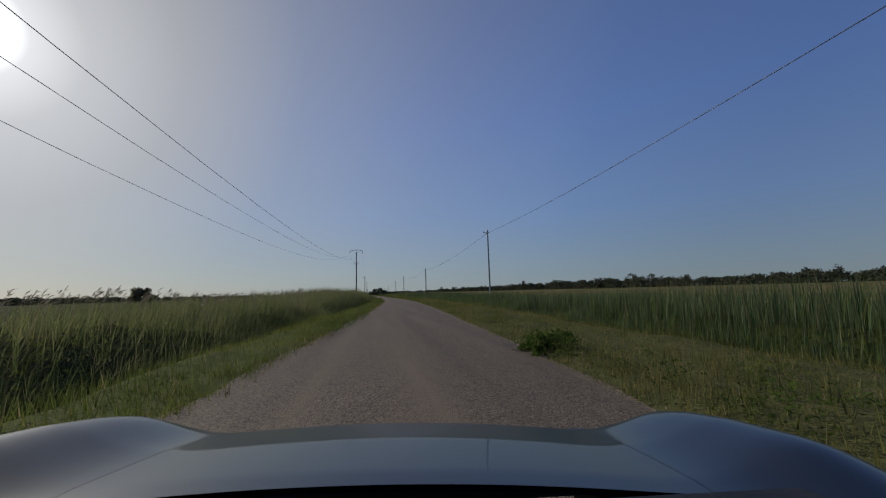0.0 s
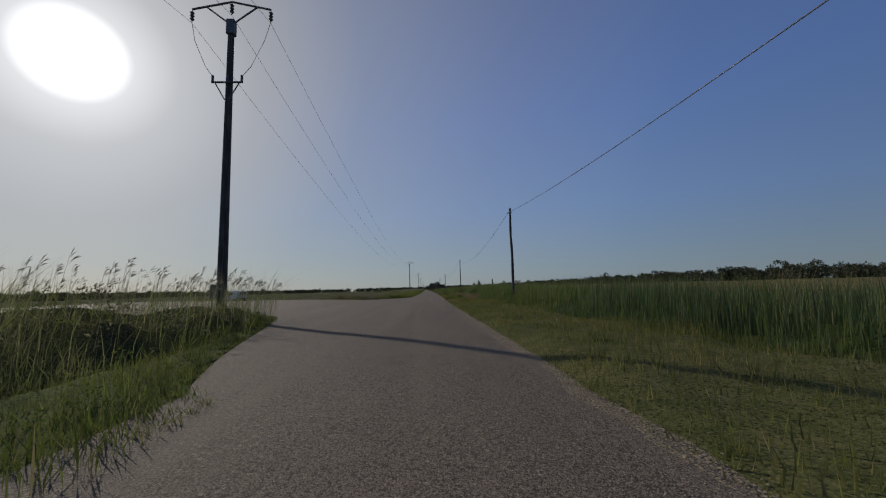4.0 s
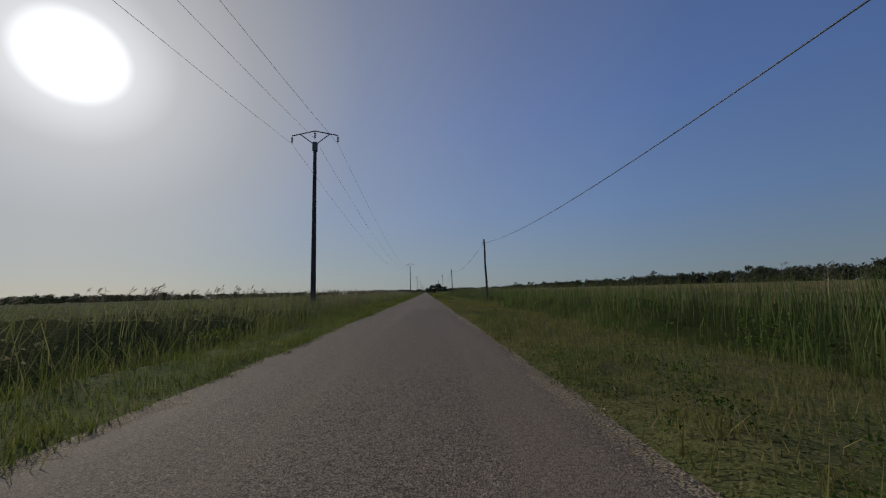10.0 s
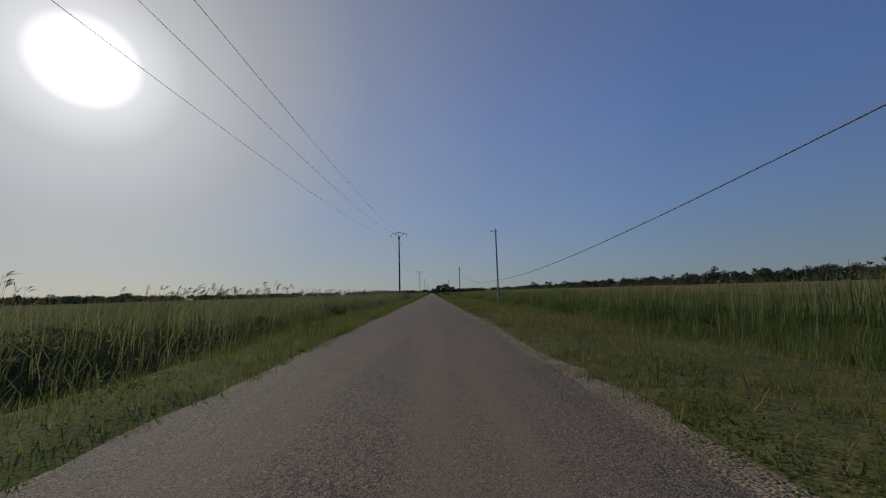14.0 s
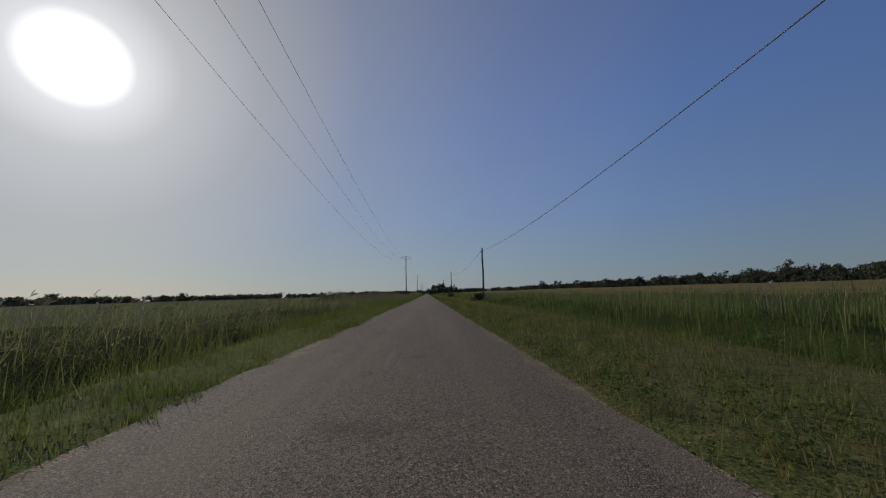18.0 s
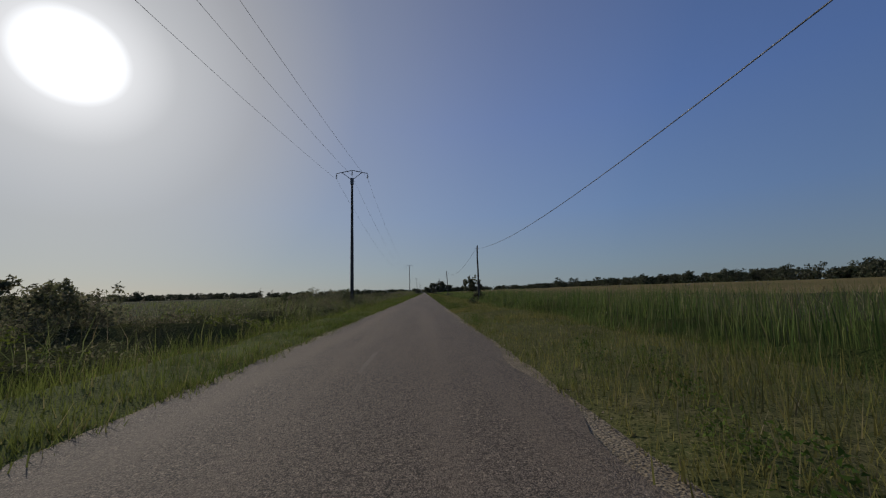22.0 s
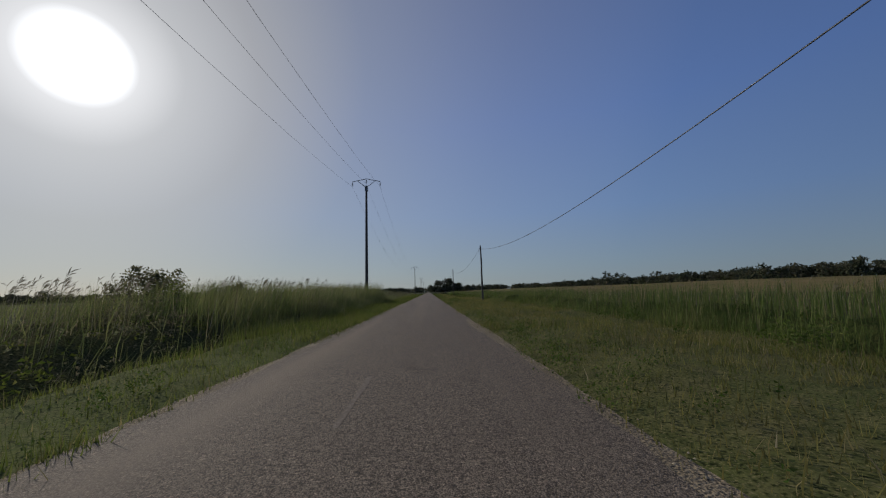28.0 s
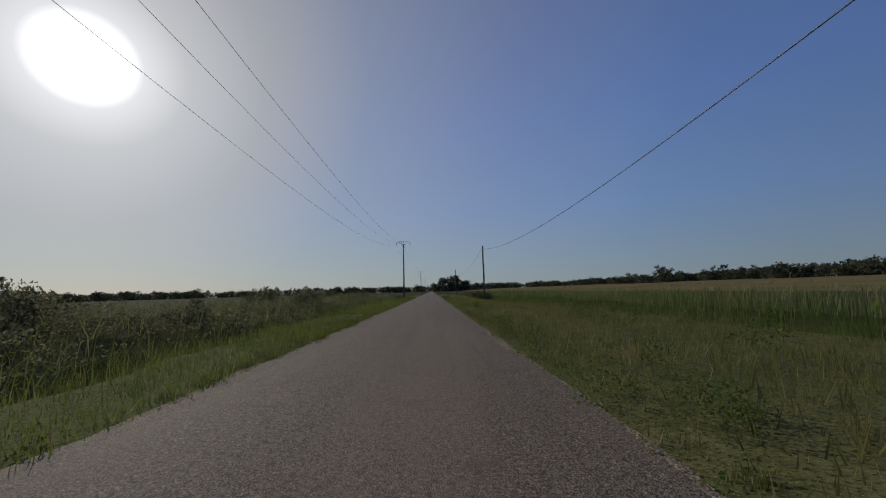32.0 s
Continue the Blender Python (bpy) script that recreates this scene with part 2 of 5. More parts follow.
M_UNDER_R = surface("reed_thatch", (0.07, 0.10, 0.028), (0.11, 0.112, 0.042), 1.1, 1.0, 1.0, 0.06, fine=(0.035, 0.05, 0.016), spec=0.0, fine_size=0.04, stretch=(2.2, 2.2, 0.35), through=0.35)
M_BUSH = blade_material("bramble_leaf", (0.062, 0.066, 0.032), (0.085, 0.08, 0.045), (0.13, 0.11, 0.07), 0.15, 0.3, patch=0.8)
M_LEAF_PALE = blade_material("willow_leaf", (0.10, 0.115, 0.05), (0.13, 0.14, 0.07), (0.18, 0.17, 0.09), 0.15, 0.35, patch=1.5)
M_LEAF_LIME = blade_material("lime_leaf", (0.15, 0.18, 0.03), (0.12, 0.15, 0.03), (0.2, 0.2, 0.06), 0.12, 0.4, patch=1.5)
M_FAR_LEAF = blade_material("far_leaf", (0.07, 0.082, 0.05), (0.095, 0.098, 0.06), (0.12, 0.115, 0.08), 0.12, 0.3, patch=25.0)
M_BARK = surface("bark", (0.09, 0.07, 0.05), (0.16, 0.13, 0.10), 0.06, 0.95, 0.6, 0.02)
M_POLE = surface("weathered_pole_wood", (0.075, 0.064, 0.052), (0.15, 0.13, 0.105), 0.9, 0.85, 0.4, 0.03, fine=(0.05, 0.041, 0.033), stretch=(7, 7, 0.35), fine_size=0.25)
M_POLE_PALE = surface("pale_galvanised_pole", (0.27, 0.27, 0.26), (0.36, 0.355, 0.335), 0.5, 0.6, 0.2, 0.05, stretch=(3, 3, 0.4))
M_PYLON = surface("dark_pylon_timber", (0.07, 0.062, 0.054), (0.125, 0.11, 0.095), 0.9, 0.85, 0.4, 0.04, fine=(0.045, 0.038, 0.032), stretch=(5, 5, 0.3), fine_size=0.3)
M_IRON = surface("dull_iron", (0.10, 0.10, 0.10), (0.17, 0.16, 0.15), 0.1, 0.55, 0.2, 0.02, metal=0.6)
M_GLASS_INS = surface("green_grey_insulator", (0.06, 0.08, 0.07), (0.10, 0.12, 0.11), 0.05, 0.2, spec=0.5)
M_CABLE = surface("black_cable", (0.045, 0.045, 0.048), (0.07, 0.07, 0.07), 0.5, 0.38)
M_WIRE = surface("aluminium_wire", (0.22, 0.22, 0.23), (0.30, 0.30, 0.30), 0.5, 0.5, metal=0.4)
M_PAINT = surface("worn_road_paint", (0.245, 0.19, 0.138), (0.155, 0.117, 0.08), 0.05, 0.85, 0.6, 0.012, fine=(0.13, 0.10, 0.07), fine_size=0.02)


# ---- meshes ----
def part(name, bm, mat, parent=None, label=""):
    me = bpy.data.meshes.new(name)
    bm.to_mesh(me)
    bm.free()
    me.materials.append(mat)
    ob = new(name, me)
    if parent is not None:
        ob.parent = parent
    return tagged(ob, label)


def mesh_np(name, verts, faces, mat, parent=None, label="", smooth=False):
    """A mesh from arrays: verts (n, 3), faces (m, k) with k corners each."""
    me = bpy.data.meshes.new(name)
    n, (m, k) = len(verts), faces.shape
    me.vertices.add(n)
    me.vertices.foreach_set("co", np.ascontiguousarray(verts, np.float32).ravel())
    me.loops.add(m * k)
    me.loops.foreach_set("vertex_index", np.ascontiguousarray(faces, np.int32).ravel())
    me.polygons.add(m)
    me.polygons.foreach_set("loop_start", np.arange(0, m * k, k, dtype=np.int32))
    if smooth:
        me.polygons.foreach_set("use_smooth", np.ones(m, bool))
    me.update(calc_edges=True)
    me.materials.append(mat)
    ob = new(name, me)
    if parent is not None:
        ob.parent = parent
    return tagged(ob, label)


RNG = np.random.default_rng(7)
LATTICE = RNG.random((256, 256))


def vnoise(x, y, size):
    """Smooth noise from 0 to 1 over the plan."""
    x, y = np.asarray(x) / size + 1000, np.asarray(y) / size + 1000
    i, j = np.floor(x).astype(int), np.floor(y).astype(int)
    u, v = x - i, y - j
    u, v = u * u * (3 - 2 * u), v * v * (3 - 2 * v)
    g = lambda a, b: LATTICE[a % 256, b % 256]
    return (g(i, j) * (1 - u) + g(i + 1, j) * u) * (1 - v) + (g(i, j + 1) * (1 - u) + g(i + 1, j + 1) * u) * v


def smooth(a, b, x):
    u = np.clip((np.asarray(x, float) - a) / (b - a), 0, 1)
    return u * u * (3 - 2 * u)


# ---- plan ----
def road_x(y):
    """Centre line: a gentle bend at first, then dead straight."""
    y = np.asarray(y, float)
    q = np.clip(125 - y, 0, 105)
    bend = 0.0006 * q * q + np.clip(20 - y, 0, None) * 0.126
    return -0.58 - 0.86 * (1 - smooth(150, 230, y)) - bend


HALF = 2.14


def left_more(y):
    """By how much the asphalt is wider on its left."""
    return np.interp(y, (20, 60, 110, 150, 240, 345, 470, 560, 640, 690), (0.38, 0.38, 0.2, 0.1, 0.2, 0.14, 0.14, 0.22, 0.06, 0.0))


def shoulder_right(y):
    """Width of the bare gravel beside the road."""
    y = np.asarray(y, float)
    return 0.08 + 0.2 * np.clip(vnoise(y, y * 0, 5) - 0.25, 0, 1) + 1.25 * smooth(394, 402, y) * (1 - smooth(419, 427, y)) + 0.75 * smooth(170, 185, y) * (1 - smooth(222, 232, y)) + 0.22 * smooth(222, 232, y) * (1 - smooth(262, 275, y))


def shoulder_left(y):
    y = np.asarray(y, float)
    return 0.0 + 0.2 * np.clip(vnoise(y, y * 0 + 50, 3) - 0.4, 0, 1) + 1.3 * smooth(466, 471, y) * (1 - smooth(478, 485, y)) + 0.9 * smooth(184, 187, y) * (1 - smooth(193, 204, y))


def side_low(x):
    return 139 + 15 * smooth(0, 6, -3 - np.asarray(x)) + 0.35 * np.clip(-12 - x, 0, None)


def side_high(x):
    return 190 - 6.5 * smooth(0, 4.6, -3 - np.asarray(x)) + 1.15 * np.clip(-8.8 - x, 0, 11) + 0.65 * np.clip(-19.8 - x, 0, None)


def on_side_road(x, y):
    return (x < -2.5) & (x > -75) & (y > side_low(x)) & (y < side_high(x))


def ground_z(x, y):
    c = road_x(y)
    dl = (c - HALF) - x
    dr = x - (c + HALF)
    z = -0.10 * smooth(0.0, 1.6, dl) - 0.42 * smooth(1.9, 3.6, dl) + 0.22 * smooth(5, 11, dl)
    z = z - 0.10 * smooth(0.2, 3.4, dr) - 0.30 * smooth(3.6, 5.6, dr) + 0.15 * smooth(8, 14, dr)
    far = smooth(1.0, 6.0, np.maximum(dl, dr))
    z = z + far * 0.16 * (vnoise(x, y, 2.3) - 0.5)
    flat = smooth(-2.2, -3.2, x) * smooth(-6, -1.5, y - side_low(x)) * (1 - smooth(1.5, 7, y - side_high(x)))
    return z * (1 - flat * (x < -2.5)) - 0.03


# ---- ground, road ----
def grid_mesh(name, xs, ys, zfun, mat, label="", xfun=None):
    X, Y = np.meshgrid(xs, ys)
    if xfun is not None:
        X = xfun(X, Y)
    Z = zfun(X, Y)
    V = np.stack([X.ravel(), Y.ravel(), Z.ravel()], 1)
    nx, ny = len(xs), len(ys)
    i = (np.arange(ny - 1)[:, None] * nx + np.arange(nx - 1)[None, :]).ravel()
    F = np.stack([i, i + 1, i + nx + 1, i + nx], 1)
    return mesh_np(name, V, F, mat, None, label, True)


gx = np.unique(np.concatenate([np.linspace(-16, 16, 65), np.linspace(-120, 120, 41), np.linspace(-700, 700, 29), np.array([-4500.0, -2500, -1400, 1400, 2500, 4500])]))
gy = np.unique(np.concatenate([np.arange(-20, 1000, 2.6), np.arange(1000, 1800, 25.0), np.array([-3000.0, -1200, -400, -100, 2200, 3000, 4600])]))
ground = grid_mesh("ground", gx, gy, ground_z, M_GROUND)
tagged(ground, "marshy ground with green and brown growth", "ground", kind="structure")

ry = np.concatenate([np.arange(-20, 960, 0.4), np.arange(960, 1900, 10.0)])
cols = np.array([-1.0, -0.97, -0.7, -0.35, 0.0, 0.35, 0.7, 0.97, 1.0])


def road_bend(U, Y):
    edge = (vnoise(Y, U * 0 + np.sign(U) * 40, 1.6) - 0.5) * 0.34 + (vnoise(Y, U * 0 + np.sign(U) * 90, 0.45) - 0.5) * 0.08
    return road_x(Y) + U * HALF - np.where(U < -0.9, left_more(Y), 0) + np.where(np.abs(U) > 0.9, np.sign(U) * edge, 0)


def road_z(X, Y):
    u = np.clip((X - road_x(Y)) / HALF, -1, 1)
    return 0.045 - 0.035 * u * u - np.where(np.abs(u) > 0.985, 0.008, 0) + 0.012 * (vnoise(X, Y, 1.6) - 0.5)


road = grid_mesh("road", cols, ry, road_z, M_ASPHALT, xfun=road_bend)
tagged(road, "narrow grey-brown country road of worn chipped asphalt", "road", kind="structure")

sx = np.concatenate([np.arange(-75, -14, 3.0), np.arange(-14, -1.2, 0.4)])
sv = np.linspace(0, 1, 24)
X, V = np.meshgrid(sx, sv)
Y = side_low(X) + V * (side_high(X) - side_low(X)) + (vnoise(X, V * 9, 1.2) - 0.5) * 0.5
Z = 0.006 + 0.01 * (vnoise(X, Y, 2.0) - 0.5)
nx = len(sx)
ii = (np.arange(len(sv) - 1)[:, None] * nx + np.arange(nx - 1)[None, :]).ravel()
side_road = mesh_np("side_road", np.stack([X.ravel(), Y.ravel(), Z.ravel()], 1), np.stack([ii, ii + 1, ii + nx + 1, ii + nx], 1), M_SIDE, smooth=True)
tagged(side_road, "pale gravelly side road joining the country road", "road", kind="structure")

for sgn, wide, nm in ((1, shoulder_right, "shoulder_right"), (-1, shoulder_left, "shoulder_left")):
    sy = np.arange(-10, 960, 0.5)
    u = np.array([-0.12, 0.3, 0.7, 1.0])
    U, Y = np.meshgrid(u, sy)
    W = wide(Y) + 0.15 * (vnoise(Y, U * 0 + 7, 0.7) - 0.5) + 0.09
    X = road_x(Y) + sgn * (HALF + (left_more(Y) if sgn < 0 else 0) + np.where(U < 0, -0.35, U * W))
    Z = ground_z(X, Y) + 0.036 - 0.022 * np.clip(U, 0, 1)
    Z = Z - 0.07 * ((sgn < 0) & (Y > 134) & (Y < 187))
    i = (np.arange(len(sy) - 1)[:, None] * 4 + np.arange(3)[None, :]).ravel()
    F = np.stack([i, i + 1, i + 5, i + 4], 1)[:, ::sgn]
    ob = mesh_np(nm, np.stack([X.ravel(), Y.ravel(), Z.ravel()], 1), F, M_GRAVEL, smooth=True)
    tagged(ob, "strip of pale loose gravel beside the asphalt", "road shoulder", kind="structure")

def meadow_z(X, Y):
    """The meadow swells towards the woods, more so further along the road."""
    swell = np.interp(Y, (-400, 250, 450, 560, 700, 850, 1300), (0.0, 0.15, 0.4, 0.9, 1.5, 1.9, 2.2)) * smooth(50, 130, X)
    return ground_z(X, Y) + smooth(45, 90, X) * (0.4 + 0.7 * (vnoise(X, Y, 30) - 0.3)) - 0.1 * (1 - smooth(45, 60, X)) + 0.05 + swell


fy = np.linspace(-400, 1700, 150)
meadow = grid_mesh("meadow", np.linspace(45, 150, 26), fy, meadow_z, M_FIELD)
pasture = grid_mesh("pasture", np.concatenate([np.linspace(150, 420, 36), np.linspace(450, 1500, 12)]), fy, meadow_z, M_PASTURE)
tagged(pasture, "light green pasture between the dry meadow and the woods", "field", kind="structure")
tagged(meadow, "wide tan and green dry meadow behind the reeds", "field", kind="structure")


# ---- grass and reeds ----
def blades(x, y, z, h, w, lean, bend, turn):
    """Slim bent blades, widest at half height: four corners and two triangles each, as arrays."""
    n = len(x)
    dx, dy = np.cos(turn), np.sin(turn)
    px, py = -dy * w / 2, dx * w / 2
    u = RNG.uniform(0.3, 0.6, n)
    mx, my, mz = x + dx * lean * u, y + dy * lean * u, z + h * u
    V = np.empty((n, 4, 3))
    V[:, 0] = np.stack([x, y, z], 1)
    V[:, 1] = np.stack([mx + px, my + py, mz], 1)
    V[:, 2] = np.stack([x + dx * (lean + bend), y + dy * (lean + bend), z + h], 1)
    V[:, 3] = np.stack([mx - px, my - py, mz], 1)
    b = np.arange(n)[:, None] * 4
    F = np.concatenate([b + np.array([0, 1, 3]), b + np.array([1, 2, 3])], 1).reshape(-1, 3)
    return V.reshape(-1, 3), F


def thin_blades(x, y, z, h, w, lean, turn):
    """One-triangle blades for the short grass."""
    n = len(x)
    dx, dy = np.cos(turn), np.sin(turn)
    a = RNG.uniform(0, 6.283, n)
    px, py = np.cos(a) * w / 2, np.sin(a) * w / 2
    V = np.empty((n, 3, 3))
    V[:, 0] = np.stack([x + px, y + py, z], 1)
    V[:, 1] = np.stack([x - px, y - py, z], 1)
    V[:, 2] = np.stack([x + dx * lean, y + dy * lean, z + h], 1)
    return V.reshape(-1, 3), np.arange(n * 3).reshape(-1, 3)


# growth beside the road, stretch by stretch: place along the road and height
LEFT_Y = (20, 58, 88, 120, 146, 186, 215, 255, 275, 300, 325, 355, 380, 410, 440, 475, 500, 520, 560, 600, 640, 680, 720, 775, 794, 822, 836, 870, 910, 960)
LEFT_H = (1.25, 1.45, 2.2, 2.1, 1.95, 0.95, 0.85, 0.95, 1.2, 1.5, 1.4, 1.72, 1.75, 1.6, 1.55, 1.75, 1.6, 1.2, 1.35, 1.5, 1.25, 1.15, 1.25, 1.5, 2.0, 2.25, 1.35, 1.35, 1.3, 1.3)
RIGHT_Y = (20, 60, 95, 130, 150, 195, 225, 250, 275, 320, 360, 385, 420, 480, 515, 545, 600, 650, 700, 780, 840, 900, 960)
RIGHT_H = (1.35, 1.2, 1.2, 1.65, 1.45, 1.65, 2.05, 1.8, 1.55, 1.4, 1.75, 1.75, 1.45, 1.5, 1.1, 1.2, 1.1, 1.25, 1.15, 1.3, 1.2, 1.2, 1.2)
left_height = lambda y: np.interp(y, LEFT_Y, LEFT_H)
right_height = lambda y: np.interp(y, RIGHT_Y, RIGHT_H)
# height of the closed growth, below the loose reed tips
left_body = lambda y: left_height(y) * np.interp(y, (25, 55, 75, 140, 150, 325, 340, 480, 520, 780, 794, 822, 836), (0.9, 0.93, 1.0, 0.98, 0.95, 0.92, 0.76, 0.8, 0.74, 0.74, 0.98, 0.98, 0.74))
right_body = lambda y: right_height(y) * (1.0 - 0.22 * smooth(180, 200, y) * (1 - smooth(255, 275, y)) + 0.3 * (vnoise(y, y * 0 + 31, 11.0) - 0.5))
# width of the short verge before the tall growth begins
wavy = lambda y, k: 1.5 * (vnoise(y, y * 0 + k, 7.0) - 0.5) + 0.9 * (vnoise(y, y * 0 + k + 9, 2.1) - 0.5)
left_verge = lambda y: 0.7 * wavy(y, 20) + np.interp(y, (20, 120, 146, 190, 300, 350, 470, 500, 700, 780, 822, 840, 960), (3.2, 3.0, 2.2, 2.0, 2.4, 3.0, 3.0, 2.6, 3.0, 2.8, 2.5, 3.0, 3.2))
right_verge = lambda y: wavy(y, 60) + np.interp(y, (20, 120, 180, 200, 255, 280, 400, 690, 720, 770, 800, 880, 930, 960), (4.6, 4.4, 3.2, 2.2, 2.6, 4.2, 4.4, 4.3, 5.0, 5.4, 7.4, 9.4, 7.0, 6.0))
Y0, Y1 = 25.0, 950.0


def scatter(count, d0, d1, side, power=1.0, stretch=None):
    """Places beside the road, between two distances from its edge."""
    y = RNG.uniform(*(stretch or (Y0, Y1)), count)
    near = d0(y) if callable(d0) else d0
    far = d1(y) if callable(d1) else d1
    d = near + (far - near) * RNG.random(count) ** power
    x = road_x(y) + side * (HALF + (left_more(y) if side < 0 else 0) + d)
    keep = ~on_side_road(x, y)
    return x[keep], y[keep], d[keep]


def verge_z(x, y, d):
    """The uneven turf of the verge, level with the gravel beside the side road."""
    low = np.where(x < -2.5, smooth(0.0, 2.0, np.maximum(side_low(x) - y, y - side_high(x)) - 0.5), 1)
    return ground_z(x, y) + 0.012 + low * smooth(0.06, 0.6, d) * (0.06 * vnoise(x, y, 0.45) + 0.14 * vnoise(x, y, 1.5) ** 2 + 0.10 * smooth(0.8, 2.4, d) * vnoise(x, y, 3.7))


for nm, side, width, mt, lb in (("verge_left", -1, left_verge, M_TURF_L, "green grassy verge with short uneven turf"), ("verge_right", 1, right_verge, M_TURF_R, "yellow-green grassy verge with dry patches")):
    sy = np.arange(-15, 985, 0.6)
    U, Y = np.meshgrid(np.linspace(0, 1, 18) ** 1.4, sy)
    X = road_x(Y) + side * (HALF + (left_more(Y) if side < 0 else 0) + 0.02 + U * (width(Y) + 3.6))
    Z = verge_z(X, Y, U * (width(Y) + 3.6))
    i = (np.arange(len(sy) - 1)[:, None] * 18 + np.arange(17)[None, :]).ravel()
    i = i[~on_side_road(X.ravel()[i], Y.ravel()[i])]
    F = np.stack([i, i + 1, i + 19, i + 18], 1)[:, ::side]
    tagged(mesh_np(nm, np.stack([X.ravel(), Y.ravel(), Z.ravel()], 1), F, mt, smooth=True), lb, "verge", kind="structure")


def grass(name, side, count, d0, d1, h0, h1, mat, label, w=0.014):
    """Short grass, uneven in height, thick and hanging over the asphalt at the road's edge."""
    x, y, d = scatter(count, d0, d1, side, 1.25)
    gravel = shoulder_right(y) if side > 0 else shoulder_left(y)
    keep = d > gravel * RNG.uniform(0.55, 1.05, len(d)) - 0.06 * vnoise(x, y, 0.9)
    x, y, d = x[keep], y[keep], d[keep]
    n = len(x)
    h = (h0 + (h1 - h0) * smooth(0.0, 2.0, d)) * (0.3 + 0.9 * vnoise(x, y, 1.4) * (0.5 + vnoise(x, y, 0.35)) + 0.9 * smooth(0.45, 0.9, vnoise(x, y, 4.2))) * RNG.uniform(0.45, 1.25, n)
    V, F = thin_blades(x, y, verge_z(x, y, d) - 0.008, h, RNG.uniform(0.6, 1.5, n) * w, h * RNG.uniform(0.05, 0.45, n), RNG.uniform(0, 6.283, n))
    ob = mesh_np(name, V, F, mat)
    return tagged(ob, label, "grass", kind="stuff")


grass("verge_grass", -1, 330000, -0.06, left_verge, 0.14, 0.23, M_VERGE_L, "short green verge grass beside the road", 0.012)
grass("verge_grass", 1, 470000, -0.03, lambda y: right_verge(y) + 0.5, 0.10, 0.19, M_VERGE_R, "yellow-green verge grass with dry stalks", 0.012)


def tufts(name, side, count, d0, d1, mat, label, power=1.6, tall=1.0):
    """Denser, taller tufts that break up the verge and hang over the road's edge."""
    x, y, d = scatter(count, d0, d1, side, power)
    keep = vnoise(x, y, 3.0) + 0.3 * RNG.random(len(x)) > 0.5
    x, y, d = x[keep], y[keep], d[keep]
    k = 30
    d = np.repeat(d, k)
    size = np.repeat(RNG.uniform(0.45, 1.3, len(x)), k)
    n = len(size)
    x = np.repeat(x, k) + RNG.normal(0, 0.13, n) * size
    y = np.repeat(y, k) + RNG.normal(0, 0.13, n) * size
    h = RNG.uniform(0.06, 0.24, n) * size * tall
    V, F = thin_blades(x, y, verge_z(x, y, d) - 0.01, h, RNG.uniform(0.6, 1.5, n) * 0.011, h * RNG.uniform(0.05, 0.7, n), RNG.uniform(0, 6.283, n))
    return tagged(mesh_np(name, V, F, mat), label, "grass", kind="stuff")


tufts("grass_tufts", -1, 4200, -0.05, left_verge, M_VERGE_L, "uneven green grass tufts along the edge of the road")
tufts("grass_tufts", -1, 5200, -0.08, 0.5, M_VERGE_L, "thick green grass tufts overhanging the asphalt", 1.0)
tufts("grass_tufts", 1, 2600, 0.2, 0.8, M_VERGE_R, "ragged grass tufts along the edge of the asphalt", 1.0, 1.0)
tufts("grass_tufts", 1, 4500, 0.25, right_verge, M_VERGE_R, "uneven yellow-green grass tufts on the verge", 1.2, 1.25)


def body_z(x, y, side):
    """Top of the closed tangle of leaves and old stems in which the reeds and scrub stand."""
    verge = left_verge(y) if side < 0 else right_verge(y)
    top = left_body(y) if side < 0 else right_body(y)
    deep = 15.0 if side < 0 else 13.0
    d = side * (x - road_x(y)) - HALF
    g = ground_z(x, y)
    rise = smooth(-0.1, 2.0 if side < 0 else 1.2, d - verge - 0.2) * (1 - smooth(deep - 3, deep, d))
    lump = 0.45 * vnoise(x, y, 4.5) + 0.35 * vnoise(x, y, 1.5) + 0.2 * vnoise(x, y, 0.6)
    low = 0.06 + 0.72 * lump if side < 0 else 0.08 + 0.6 * lump + 0.1 * smooth(1.3, 2.0, top)
    if side < 0:
        clear = np.maximum(side_low(x) - y, y - side_high(x))
        rise = rise * smooth(0.5, 4.0, clear)
    return g + (top - g) * rise * np.clip(low, 0.08, 0.75)


for nm, side, width, deep, mt, lb in (("undergrowth", -1, left_verge, 15.0, M_UNDER_L, "dark olive tangle of undergrowth beyond the ditch"), ("undergrowth", 1, right_verge, 13.0, M_UNDER_R, "dark green thatch of old reed leaves")):
    sy = np.arange(-5, 975, 0.55)
    U, Y = np.meshgrid(np.linspace(0, 1, 21) ** 1.5, sy)
    near = width(Y) - 0.1
    X = road_x(Y) + side * (HALF + near + U * (deep - near))
    rough = RNG.normal(0, 0.05, X.shape)
    X, YY = X + rough, Y + RNG.normal(0, 0.07, X.shape)
    Z = body_z(X, YY, side) - 0.06 + RNG.normal(0, 0.045, X.shape)
    i = (np.arange(len(sy) - 1)[:, None] * 21 + np.arange(20)[None, :]).ravel()
    i = i[~on_side_road(X.ravel()[i], YY.ravel()[i])]
    F = np.stack([i, i + 1, i + 22, i + 21], 1)[:, ::side]
    tagged(mesh_np(nm, np.stack([X.ravel(), YY.ravel(), Z.ravel()], 1), F, mt), lb, "undergrowth", kind="stuff")


